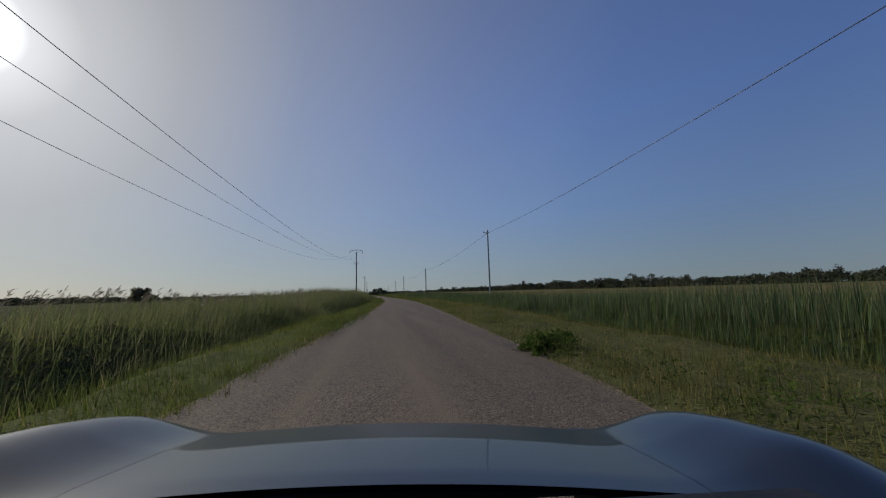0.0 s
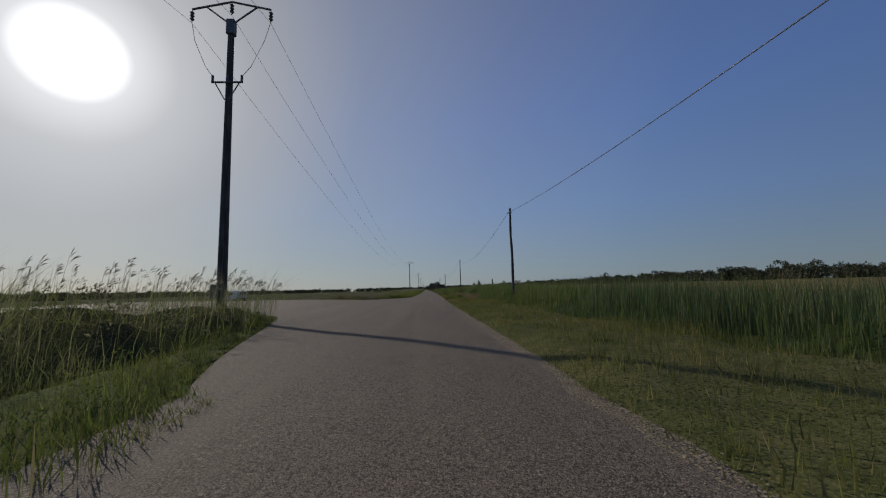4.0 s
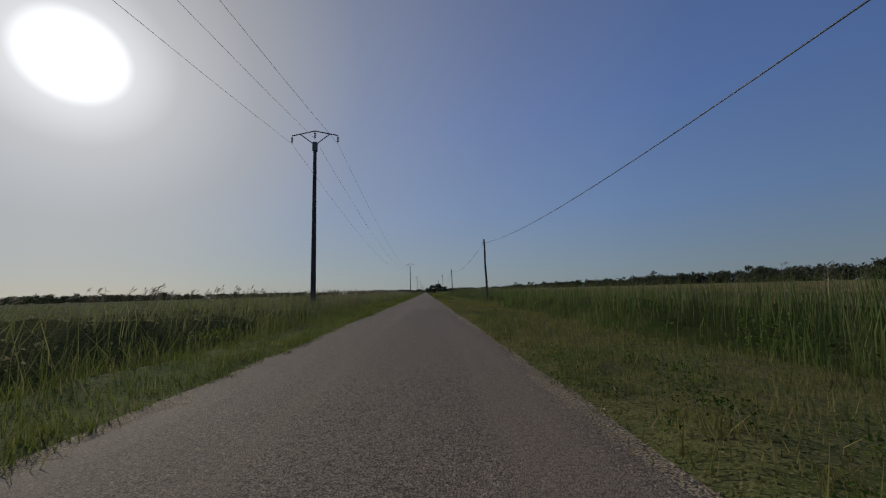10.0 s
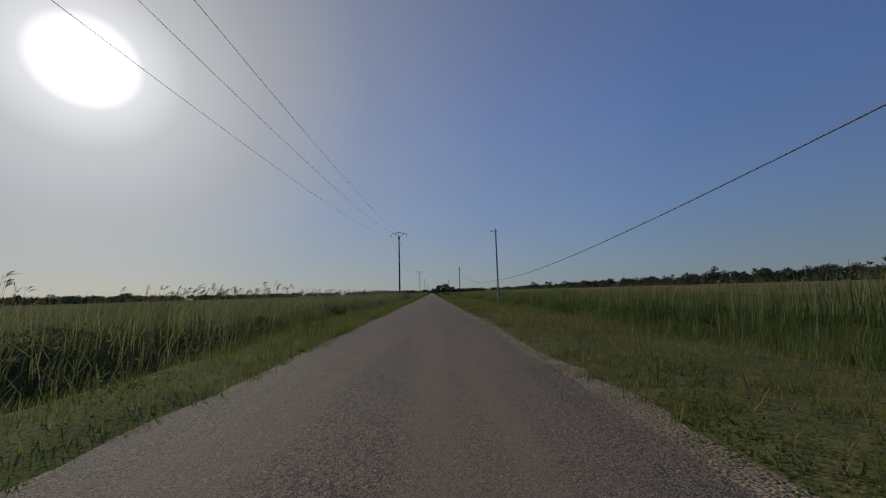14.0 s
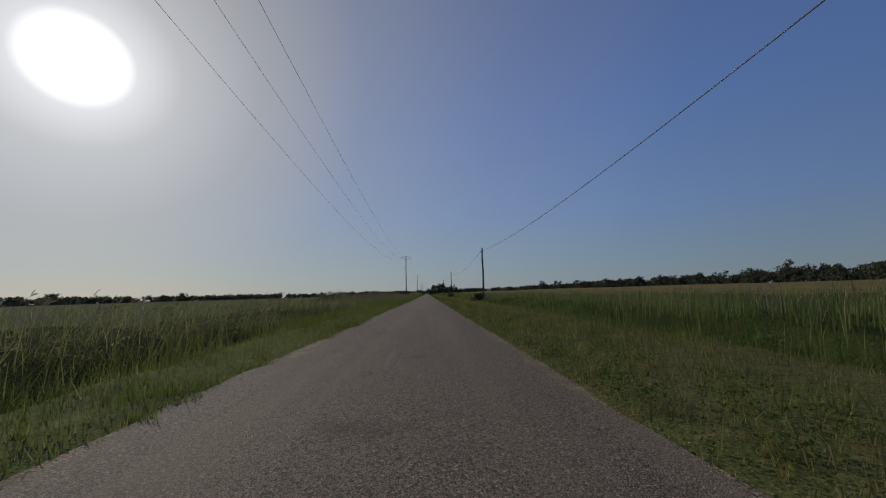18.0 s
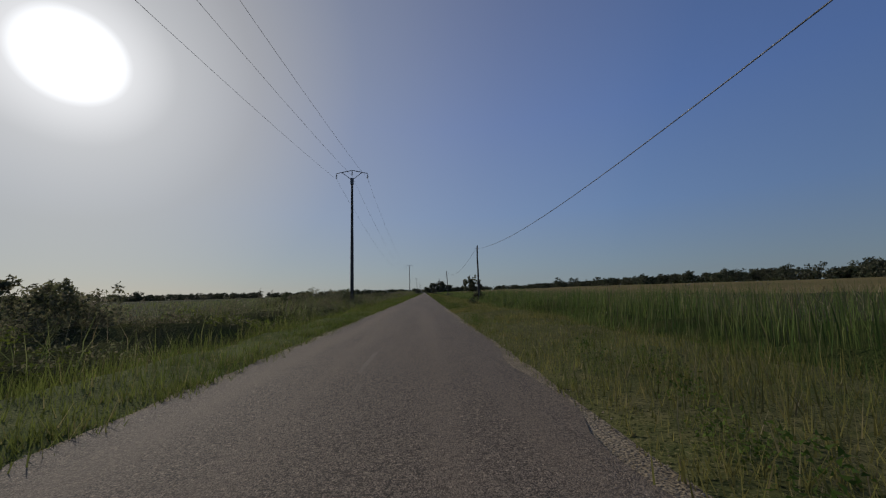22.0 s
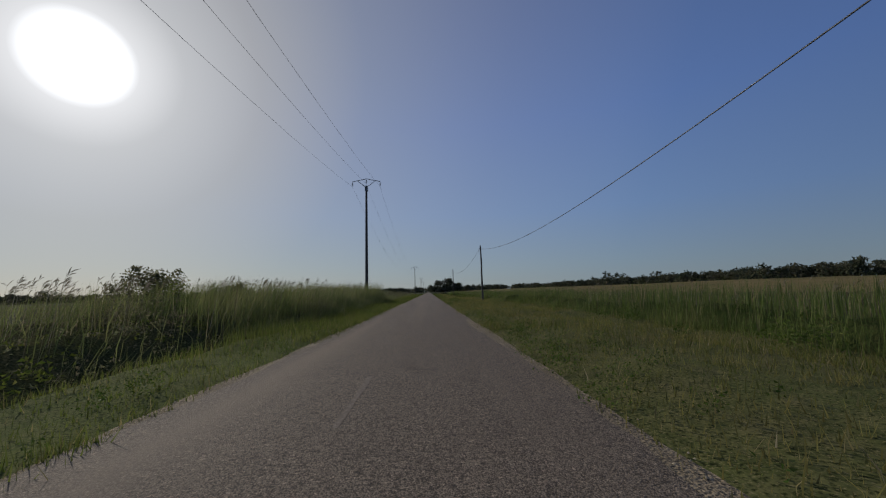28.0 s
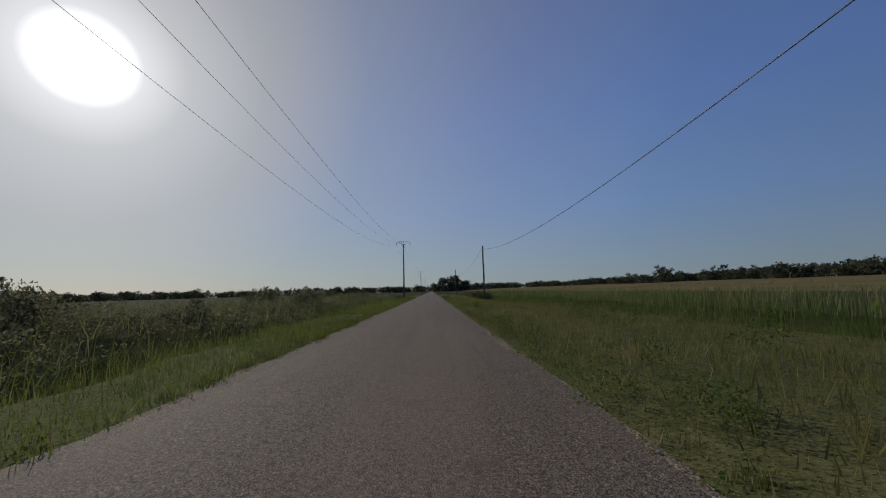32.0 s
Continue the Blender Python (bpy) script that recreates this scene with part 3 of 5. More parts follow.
def reeds(name, side, count, d0, d1, power, height, share, mat, label, w=0.03, lean=0.16, ragged=0.3, gaps=0.3, foot=0.8, body=True, stretch=None):
    """Reed blades: each rises out of the tangle to the height that the growth has at its place."""
    x, y, d = scatter(count, d0, d1, side, power, stretch)
    keep = vnoise(x, y, 2.6) > (gaps(y) if callable(gaps) else gaps) * RNG.random(len(x))
    x, y, d = x[keep], y[keep], d[keep]
    n = len(x)
    near = d0(y) if callable(d0) else d0
    g = ground_z(x, y) - 0.03
    tall = height(y) * share * (1 - ragged + 2 * ragged * (0.6 * vnoise(x, y, 6.5) + 0.4 * vnoise(x, y, 1.3))) * RNG.uniform(0.74, 1.06, n)
    z = g
    if body:
        z = g + (body_z(x, y, side) - g) * foot * RNG.random(n) ** 0.6 - 0.05
        tall = g + (tall - g) * (0.3 + 0.7 * smooth(-0.1, 1.5, d - near))
    h = np.maximum(tall - z, RNG.uniform(0.25, 0.5, n))
    turn = RNG.normal(0.2, 1.1, n)
    V, F = blades(x, y, z, h, RNG.uniform(0.5, 1.6, n) * w, h * RNG.uniform(0.0, lean, n), h * RNG.uniform(0.0, lean * 2.2, n), turn)
    ob = mesh_np(name, V, F, mat)
    return tagged(ob, label, "reeds", kind="stuff")


reeds("reed_bed", -1, 115000, lambda y: left_verge(y) - 0.1, 14.0, 1.7, left_body, 1.0, M_REED_L, "dense dark green reeds and sedge along the ditch", 0.014, 0.3, 0.38, lambda y: np.interp(y, (25, 550, 575, 770, 780, 826, 838, 950), (0.3, 0.3, 1.15, 1.15, 0.75, 0.75, 1.15, 1.15)))
for a, b, count in ((787, 826, 20000), (30, 142, 34000), (335, 490, 22000)):
    reeds("reed_bed", -1, count, lambda y: left_verge(y) + 0.1, 11.0, 1.5, left_body, 1.06, M_REED_L, "dense tall green reeds standing along the ditch", 0.015, 0.22, 0.3, 0.2, 0.9, True, (a, b))
reeds("reed_bed", 1, 165000, lambda y: right_verge(y), 12.5, 1.7, right_body, 1.0, M_REED_R, "dense green cattail reeds behind the verge", 0.016, 0.1, 0.27)
reeds("reed_bed", 1, 26000, lambda y: right_verge(y) + 0.1, 9.0, 1.5, right_body, 1.02, M_CATTAIL, "dark blue-green cattails standing upright behind the verge", 0.018, 0.05, 0.2, 0.2, 0.9, True, (25, 152))
reeds("reed_bed", 1, 9000, lambda y: right_verge(y) + 0.1, 8.0, 1.5, right_body, 1.0, M_CATTAIL, "dark blue-green cattails standing upright behind the verge", 0.018, 0.05, 0.2, 0.3, 0.9, True, (335, 400))
reeds("reed_bed", 1, 38000, lambda y: right_verge(y) + 0.1, 9.0, 1.4, right_body, 1.0, M_REED_R, "dense tall green reeds behind the narrow verge", 0.016, 0.2, 0.17, 0.1, 0.9, True, (160, 272))
reeds("dry_reed_bed", 1, 46000, lambda y: right_verge(y) + 3.4, 19.0, 1.0, lambda y: right_height(y) * (1.12 - 0.2 * smooth(480, 520, y)), 1.0, M_TAN, "tan dry reed stems standing among the cattails", 0.014, 0.16, 0.34, 0.5, 0.95)
reeds("dry_sedge", -1, 14000, lambda y: left_verge(y) + 0.3, 14.0, 1.0, left_body, 1.02, M_TAN, "dry tan stalks among the green reeds", 0.010, 0.2, 0.25)
reeds("far_sedge", -1, 32000, 13.0, 80.0, 1.1, left_height, 0.66, M_REED_L, "olive marsh sedge over the flat land", 0.05, 0.35, 0.35, 0.3, 0.8, False)
reeds("far_sedge", 1, 16000, 11.5, 70.0, 1.1, right_height, 0.36, M_REED_R, "green marsh sedge before the meadow", 0.05, 0.3, 0.3, 0.5, 0.8, False)
reeds("far_sedge", 1, 20000, 13.0, 75.0, 1.1, right_height, 0.62, M_TAN, "tan dry sedge before the meadow", 0.05, 0.3, 0.3, 0.5, 0.8, False)


def patch_grass(name, y0, y1, side, d0, d1, count, h0, h1, mat, label):
    """Taller grass on one stretch of the verge."""
    y = RNG.uniform(y0, y1, count)
    d = RNG.uniform(d0, d1, count)
    x = road_x(y) + side * (HALF + d)
    keep = ~on_side_road(x, y) & (vnoise(x, y, 1.9) > 0.42)
    x, y = x[keep], y[keep]
    n = len(x)
    h = RNG.uniform(h0, h1, n) * (0.5 + vnoise(x, y, 1.2))
    V, F = blades(x, y, ground_z(x, y), h, RNG.uniform(0.5, 1.5, n) * 0.010, h * RNG.uniform(0, 0.3, n), h * RNG.uniform(0, 0.6, n), RNG.uniform(0, 6.283, n))
    return tagged(mesh_np(name, V, F, mat), label, "grass", kind="stuff")


patch_grass("verge_grass", 770, 940, 1, 0.4, 9.6, 84000, 0.16, 0.40, M_VERGE_R, "taller yellow-green grass of the wide verge")
patch_grass("verge_grass", 225, 770, 1, 0.5, 4.8, 76000, 0.12, 0.34, M_VERGE_R, "ankle-high yellow-green grass of the verge")
patch_grass("lush_grass", 196, 335, -1, 1.9, 7.5, 52000, 0.45, 0.9, M_VERGE_L, "lush green knee-high grass before the marsh")
patch_grass("lush_grass", 484, 566, -1, 2.2, 6.0, 30000, 0.45, 0.9, M_VERGE_L, "lush green knee-high grass before the marsh")
patch_grass("lush_grass", 590, 775, -1, 2.2, 4.6, 30000, 0.35, 0.75, M_VERGE_L, "lush green knee-high grass before the scrub")
patch_grass("lush_grass", 836, 948, -1, 2.4, 5.2, 26000, 0.35, 0.8, M_VERGE_L, "lush green knee-high grass before the scrub")
patch_grass("dry_grass", 182, 203, -1, 4.6, 10, 9000, 0.5, 0.95, M_PLUME, "tall dry straw-coloured grass with pale heads")
patch_grass("dry_grass", 166, 232, 1, 0.3, 3.0, 42000, 0.05, 0.2, M_TAN, "short dry straw-coloured grass on the verge")
patch_grass("dry_grass", 70, 140, -1, 3.2, 7.5, 4000, 0.7, 1.3, M_TAN, "tall dry straw-coloured grass before the reeds")
patch_grass("dry_grass", 25, 135, 1, 0.05, 3.6, 26000, 0.06, 0.2, M_TAN, "short dry brown grass on the verge")
patch_grass("dry_grass", 25, 138, -1, 0.02, 2.4, 20000, 0.06, 0.2, M_TAN, "short dry brown grass on the verge")
patch_grass("dry_grass", 172, 192, 1, 2.2, 6.6, 13000, 0.35, 0.85, M_TAN, "tall dry straw-coloured grass before the reeds")
patch_grass("dry_grass", 225, 950, 1, 0.3, 4.8, 34000, 0.12, 0.36, M_TAN, "short dry brown grass among the green of the verge")
patch_grass("dry_grass", 817.9, 819.3, 1, 4.6, 6.0, 900, 0.12, 0.4, M_PLUME, "pale dead grass at the foot of the pole")
patch_grass("dry_grass", 700, 760, 1, 5.0, 13, 6000, 0.6, 1.3, M_TAN, "tall dry straw-coloured grass round the lone tree")


def mouth_grass(name, count, x0, x1, out, h0, h1, edge, mat, label, power=1.6):
    """Grass along the edge of the side road, thinning out away from it."""
    x = RNG.uniform(x0, x1, count)
    off = out * RNG.random(count) ** power - 0.12 + 0.5 * (vnoise(x, x * 0 + 5, 1.1) - 0.5)
    y = edge(x) + off if edge is side_high else edge(x) - off
    keep = vnoise(x, y, 0.9) > 0.3
    x, y, off = x[keep], y[keep], off[keep]
    n = len(x)
    h = (h0 + (h1 - h0) * smooth(0, 1.6, off)) * RNG.uniform(0.4, 1.3, n) * (0.45 + vnoise(x, y, 1.3))
    V, F = blades(x, y, verge_z(x, y, np.full(n, 2.0)) - 0.02, h, RNG.uniform(0.5, 1.5, n) * 0.010, h * RNG.uniform(0, 0.4, n), h * RNG.uniform(0, 0.7, n), RNG.uniform(0, 6.283, n))
    return tagged(mesh_np(name, V, F, mat), label, "grass", kind="stuff")


mouth_grass("edge_grass", 26000, -14, -3.1, 3.0, 0.10, 0.42, side_high, M_VERGE_L, "uneven green grass along the edge of the side road")
mouth_grass("edge_grass", 9000, -14, -3.1, 3.0, 0.12, 0.4, side_low, M_VERGE_L, "uneven green grass along the edge of the side road")
mouth_grass("dry_grass", 9000, -16, -6.2, 2.4, 0.15, 0.6, side_high, M_TAN, "dry brown grass on the corner of the side road")
mouth_grass("dry_grass", 9000, -10, -3.1, 0.8, 0.06, 0.15, side_high, M_TAN, "short dry grass at the edge of the side road")
mouth_grass("seed_grass", 4200, -22, -8.5, 6.0, 0.5, 1.0, side_high, M_PLUME, "tall pale grass with white seed heads", 0.8)


# reed stems with feathery seed heads that nod in the wind
px, py, pd = scatter(17000, lambda y: left_verge(y) + 1.4, 11.0, -1, 1.2)
dens = np.interp(py, (25, 60, 140, 190, 260, 300, 345, 390, 430, 480, 510, 560, 640, 760, 790, 830, 950), (0.5, 0.9, 1, 0.1, 0.2, 0.4, 1, 1, 0.5, 0.6, 0.3, 0.3, 0.1, 0.25, 0.9, 0.25, 0.2))
keep = (RNG.random(len(px)) < dens) & (vnoise(px, py, 4.0) > 0.35)
px, py = px[keep], py[keep]
qx, qy, qd = scatter(1300, 6.5, 18.0, 1)
sx_, sw_ = RNG.uniform(-26, -7, 2600), RNG.uniform(0.8, 16, 2600)
keep = vnoise(sx_, side_high(sx_) + sw_, 3.2) > 0.56
px, py = np.concatenate([px, qx, sx_[keep]]), np.concatenate([py, qy, (side_high(sx_) + sw_)[keep]])
n = len(px)
bz = ground_z(px, py)
hh = np.where(px < 0, left_height(py), right_height(py)) * (0.68 + 0.42 * vnoise(px, py, 5.0) + RNG.normal(0, 0.07, n)) - bz
turn = RNG.normal(0.1, 0.3, n)
lx, ly = np.cos(turn) * hh * RNG.uniform(0.08, 0.2, n), np.sin(turn) * hh * 0.1
w = 0.0045
V = np.empty((n, 4, 3))
V[:, 0] = np.stack([px - w, py, bz], 1)
V[:, 1] = np.stack([px + w, py, bz], 1)
V[:, 2] = np.stack([px + lx + w * 0.6, py + ly, bz + hh], 1)
V[:, 3] = np.stack([px + lx - w * 0.6, py + ly, bz + hh], 1)
pieces = [(V.reshape(-1, 3), np.arange(n * 4).reshape(-1, 4))]
for k in range(4):
    ln = RNG.uniform(0.12, 0.24, n)
    up = RNG.uniform(0.25, 0.95, n)
    out = np.sqrt(1 - up * up)
    a = turn + RNG.normal(0, 0.5, n)
    ox, oy, oz = px + lx, py + ly, bz + hh - RNG.uniform(0.02, 0.16, n)
    tx, ty, tz = ox + np.cos(a) * out * ln, oy + np.sin(a) * out * ln, oz + up * ln
    mx, my, mz = ox * 0.5 + tx * 0.5, oy * 0.5 + ty * 0.5, oz * 0.5 + tz * 0.5 + 0.02
    ww = RNG.uniform(0.007, 0.014, n)
    V = np.empty((n, 4, 3))
    V[:, 0] = np.stack([ox, oy, oz], 1)
    V[:, 1] = np.stack([mx + ww * up, my, mz - ww * out], 1)
    V[:, 2] = np.stack([tx, ty, tz], 1)
    V[:, 3] = np.stack([mx - ww * up, my, mz + ww * out], 1)
    pieces.append((V.reshape(-1, 3), np.arange(n * 4).reshape(-1, 4)))
o, VV, FF = 0, [], []
for v, f in pieces:
    VV.append(v)
    FF.append(f + o)
    o += len(v)
tagged(mesh_np("reed_plumes", np.concatenate(VV), np.concatenate(FF), M_PLUME), "pale feathery reed seed heads nodding above the reeds", "reeds", kind="stuff")


# ---- shrubs and trees ----
def leaf_cloud(centres, radii, count, size, flat=0.8):
    """Leaves scattered in clumps, thicker towards the outside of each, as arrays of small triangles."""
    c = np.array(centres)
    r = np.array(radii)
    pick = RNG.choice(len(c), count, p=r ** 2 / (r ** 2).sum())
    v = RNG.normal(size=(count, 3))
    v /= np.linalg.norm(v, axis=1)[:, None]
    p = c[pick] + v * (r[pick] * RNG.random(count) ** 0.45)[:, None] * np.array([1, 1, flat])
    d1 = RNG.normal(size=(count, 3))
    d1 /= np.linalg.norm(d1, axis=1)[:, None]
    d2 = np.cross(d1, RNG.normal(size=(count, 3)))
    d2 /= np.linalg.norm(d2, axis=1)[:, None] + 1e-6
    s = (size * RNG.uniform(0.6, 1.5, count))[:, None] * 1.15
    V = np.stack([p - d1 * s, p + d2 * s * 0.6, p + d1 * s * 0.75 - d2 * s * 0.35], 1).reshape(-1, 3)
    return V, np.arange(count * 3).reshape(-1, 3)


def tube(path, radii, sides=6):
    """A tapered tube along points, as arrays."""
    P = np.array(path, float)
    n = len(P)
    T = np.gradient(P, axis=0)
    T /= np.linalg.norm(T, axis=1)[:, None] + 1e-9
    ref = np.where(np.abs(T[:, 2:3]) > 0.9, np.array([[1.0, 0, 0]]), np.array([[0, 0, 1.0]]))
    A = np.cross(T, ref)
    A /= np.linalg.norm(A, axis=1)[:, None]
    B = np.cross(T, A)
    ang = np.arange(sides) * 2 * math.pi / sides
    V = P[:, None] + (A[:, None] * np.cos(ang)[None, :, None] + B[:, None] * np.sin(ang)[None, :, None]) * np.array(radii)[:, None, None]
    F = []
    for i in range(n - 1):
        for j in range(sides):
            F.append((i * sides + j, i * sides + (j + 1) % sides, (i + 1) * sides + (j + 1) % sides, (i + 1) * sides + j))
    return V.reshape(-1, 3), np.array(F)


def joined(pieces):
    V, F, o = [], [], 0
    for v, f in pieces:
        V.append(v)
        F.append(f + o)
        o += len(v)
    return np.concatenate(V), np.concatenate(F)


def shrub(name, x, y, width, height, leaves, size, mat, label, category="shrub", stem=0.12, group="", lump=0.2, boost=2.2, sprays=14, taper=2.6, boughs=()):
    """A tree or shrub: a forked trunk with limbs, and a crown of leaf clumps with gaps."""
    z = float(ground_z(np.array(x), np.array(y))) - 0.05
    root = new(name)
    root.location = (x, y, z)
    tagged(root, label, category, group)
    leaves, size = int(leaves * boost * 0.62), size * 1.25
    n = min(70, max(14, int(leaves / 120)))
    cs, rs, limbs = [], [], []
    for i in range(n):
        a = RNG.uniform(0, 6.283)
        u = RNG.random() ** 0.8
        hz = RNG.uniform(0.08, 0.82)
        lim = min(1.0, 0.72 + hz) * max(0.25, 1 - max(0.0, hz - 0.45) ** 2 * taper)
        r = width / 2 * (lump + lump * 1.1 * RNG.random())
        c = (math.cos(a) * u * (width / 2 - r * 0.6) * lim, math.sin(a) * u * (width / 2 - r * 0.6) * lim, height * hz - r * 0.2)
        if boughs:
            b = boughs[i % len(boughs)]
            r = b[3] * RNG.uniform(0.4, 0.75)
            c = tuple(b[k] + RNG.normal(0, b[3] * 0.5) for k in range(3))
        cs.append(c)
        rs.append(r)
        if i < 12:
            b = (c[0] * 0.12, c[1] * 0.12, height * 0.1)
            mid = (c[0] * 0.45, c[1] * 0.45, c[2] * 0.55)
            limbs.append(tube([(0, 0, 0), b, mid, c], [stem, stem * 0.7, stem * 0.4, stem * 0.12], 5))
    base = list(cs)
    for i in range(sprays):
        c = base[int(RNG.integers(len(base)))]
        a, tilt, ln = RNG.uniform(0, 6.283), RNG.uniform(0.1, 0.6), height * RNG.uniform(0.08, 0.2)
        for k in range(5):
            q = (k + 1.5) / 6
            cs.append((c[0] * 1.1 + math.cos(a) * tilt * ln * q, c[1] * 1.1 + math.sin(a) * tilt * ln * q, c[2] + width * lump * 0.3 + ln * q))
            rs.append(width * lump * 0.42 * (1.15 - q))
    mesh_np("trunk", *joined(limbs), M_BARK, root, "", True)
    mesh_np("crown", *leaf_cloud(cs, rs, leaves, size), mat, root)
    return root


# leafy weeds along the edges of the verge
def weeds(name, side, count, d0, d1, mat, label, r0=0.10, r1=0.30, leaves=80, size=0.018, cover=0.5):
    y = RNG.uniform(Y0, Y1, count)
    d = d0 + (d1 - d0) * RNG.random(count) ** 1.4
    x = road_x(y) + side * (HALF + d)
    lush = np.interp(y, (25, 190, 240, 262, 275, 338, 345, 366, 372, 470, 560, 568, 636, 668, 676, 776, 786, 800, 848, 856, 900), (0, 0, 0.25, 0.25, 0.05, 0.05, 0.3, 0.3, 0, 0, 0.15, 0, 0.2, 0.2, 0, 0, 0.25, 0.1, 0.2, 0.35, 0.3)) if side > 0 else 0
    keep = ~on_side_road(x, y) & (vnoise(x, y, 4.0) > cover - lush)
    x, y, d = x[keep], y[keep], d[keep]
    z = verge_z(x, y, d)
    r = RNG.uniform(r0, r1, len(x))
    c = np.stack([x, y, z + r * 0.5], 1)
    V, F = leaf_cloud(c, r, len(x) * leaves, size, 0.8)
    return tagged(mesh_np(name, V, F, mat), label, "weeds", kind="stuff")


weeds("verge_weeds", 1, 3300, 0.15, 1.7, M_WEED, "low leafy green weeds along the edge of the road", 0.10, 0.36, 95, 0.018, 0.54)
weeds("verge_weeds", -1, 2200, 0.0, 1.3, M_WEED, "low leafy green weeds along the edge of the road")
weeds("bramble_mounds", 1, 420, 4.6, 10, M_WEED, "low green mounds of leafy growth among the reeds", 0.3, 0.75, 200, 0.036, 0.5)


# loose stones and crumbs of asphalt along both edges
def loose_stones(count):
    y = RNG.uniform(Y0, Y1, count)
    side = np.where(RNG.random(count) < 0.68, 1, -1)
    wide = np.where(side > 0, shoulder_right(y) + 0.12, shoulder_left(y) + 0.08)
    d = RNG.normal(0, 0.05, count) + wide * RNG.random(count)
    x = road_x(y) + side * (HALF + np.where(side < 0, left_more(y), 0) + d)
    keep = ~on_side_road(x, y)
    x, y, d = x[keep], y[keep], d[keep]
    r = RNG.uniform(0.005, 0.019, len(x))
    base = np.array([(1, 0, 0), (-0.4, 0.9, 0), (-0.5, -0.8, 0), (0.1, 0.1, 0.8)])
    a = RNG.uniform(0, 6.283, len(x))
    c, q = np.cos(a), np.sin(a)
    V = np.stack([np.stack([x + (b[0] * c - b[1] * q) * r, y + (b[0] * q + b[1] * c) * r, ground_z(x, y) + 0.03 + b[2] * r], 1) for b in base], 1)
    i = np.arange(len(x))[:, None] * 4
    F = np.concatenate([i + np.array(t) for t in ((0, 1, 3), (1, 2, 3), (2, 0, 3))], 1).reshape(-1, 3)
    return tagged(mesh_np("loose_stones", V.reshape(-1, 3), F, M_STONE), "loose pale stones and crumbs along the road's edge", "stones", kind="stuff")


loose_stones(17000)


# low mounds of scrub and bramble beyond the ditch, closing the marsh between the single shrubs
def thicket(count, leaves, near, mat, label):
    y = RNG.uniform(Y0, Y1, count)
    want = np.interp(y, (25, 140, 190, 290, 330, 345, 420, 480, 555, 575, 770, 785, 826, 838, 950), (0.2, 0.25, 0.15, 0.25, 0.6, 0.2, 0.25, 0.4, 0.4, 1, 1, 0.85, 0.85, 1, 1))
    d = left_verge(y) + near + 11 * RNG.random(count) ** 1.7
    x = road_x(y) - HALF - d
    keep = ~on_side_road(x, y) & ~on_side_road(x, y + 2) & ~on_side_road(x, y - 2) & (RNG.random(count) < want)
    x, y, d = x[keep], y[keep], d[keep]
    back = smooth(0.0, 4.0, d - left_verge(y))
    wide = RNG.uniform(0.5, 1.25, len(x)) * (0.7 + 0.3 * back)
    tall = (0.46 + 0.54 * back) * left_height(y) * RNG.uniform(0.55, 1.08, len(x))
    k = 16
    a, u, v = RNG.uniform(0, 6.283, (len(x), k)), RNG.random((len(x), k)) ** 0.5, RNG.uniform(0.75, 1.05, (len(x), k))
    X = x[:, None] + np.cos(a) * u * wide[:, None]
    Y = y[:, None] + np.sin(a) * u * wide[:, None] * 1.3
    G = ground_z(x, y)[:, None]
    Z = G + (tall[:, None] - G) * np.sqrt(1 - 0.85 * u * u) * v - 0.2
    r = np.repeat(wide, k) * RNG.uniform(0.16, 0.34, len(x) * k)
    V, F = leaf_cloud(np.stack([X.ravel(), Y.ravel(), Z.ravel()], 1), r, len(x) * leaves, 0.037, 0.8)
    return tagged(mesh_np("scrub_thicket", V, F, mat), label, "scrub", kind="stuff")


thicket(900, 400, 1.4, M_SCRUB, "olive-brown scrub mounds filling the marsh beyond the ditch")
thicket(760, 400, 0.9, M_LEAF, "grey-green bramble mounds in the marsh beyond the ditch")
thicket(420, 280, 0.2, M_LEAF_LIME, "fresh yellow-green low bushes beside the verge")
thicket(220, 340, 1.8, M_BUSH, "dark bramble mounds in the marsh beyond the ditch")


# loose leaves and sprigs that close the tangle of the undergrowth
def leaf_cover(side, count, leaves, d1, size, mat, label, want):
    x, y, d = scatter(count, lambda y: (left_verge(y) if side < 0 else right_verge(y)) - 0.1, d1, side, 1.5)
    keep = RNG.random(len(x)) < want(x, y)
    x, y = x[keep], y[keep]
    c = np.stack([x, y, body_z(x, y, side) + RNG.normal(0.0, 0.05, len(x))], 1)
    V, F = leaf_cloud(c, RNG.uniform(0.1, 0.24, len(x)), len(x) * leaves, size, 0.9)
    return tagged(mesh_np("leafy_undergrowth", V, F, mat), label, "undergrowth", kind="stuff")


leaf_cover(-1, 32000, 10, 9.0, 0.04, M_LEAF, "grey-green leafy sprigs over the tangled undergrowth", lambda x, y: 0.35 + 0.65 * smooth(0.35, 0.6, vnoise(x, y, 5.0)))
leaf_cover(-1, 12000, 9, 5.5, 0.044, M_LEAF_LIME, "fresh green leafy sprigs at the edge of the ditch", lambda x, y: smooth(0.4, 0.65, vnoise(x, y, 3.1)))
leaf_cover(1, 11000, 8, 8.0, 0.04, M_WEED, "dark green leafy growth at the foot of the reeds", lambda x, y: smooth(0.35, 0.6, vnoise(x, y, 3.3)))

DARK, PALE, LIME = M_LEAF, M_LEAF_PALE, M_LEAF_LIME
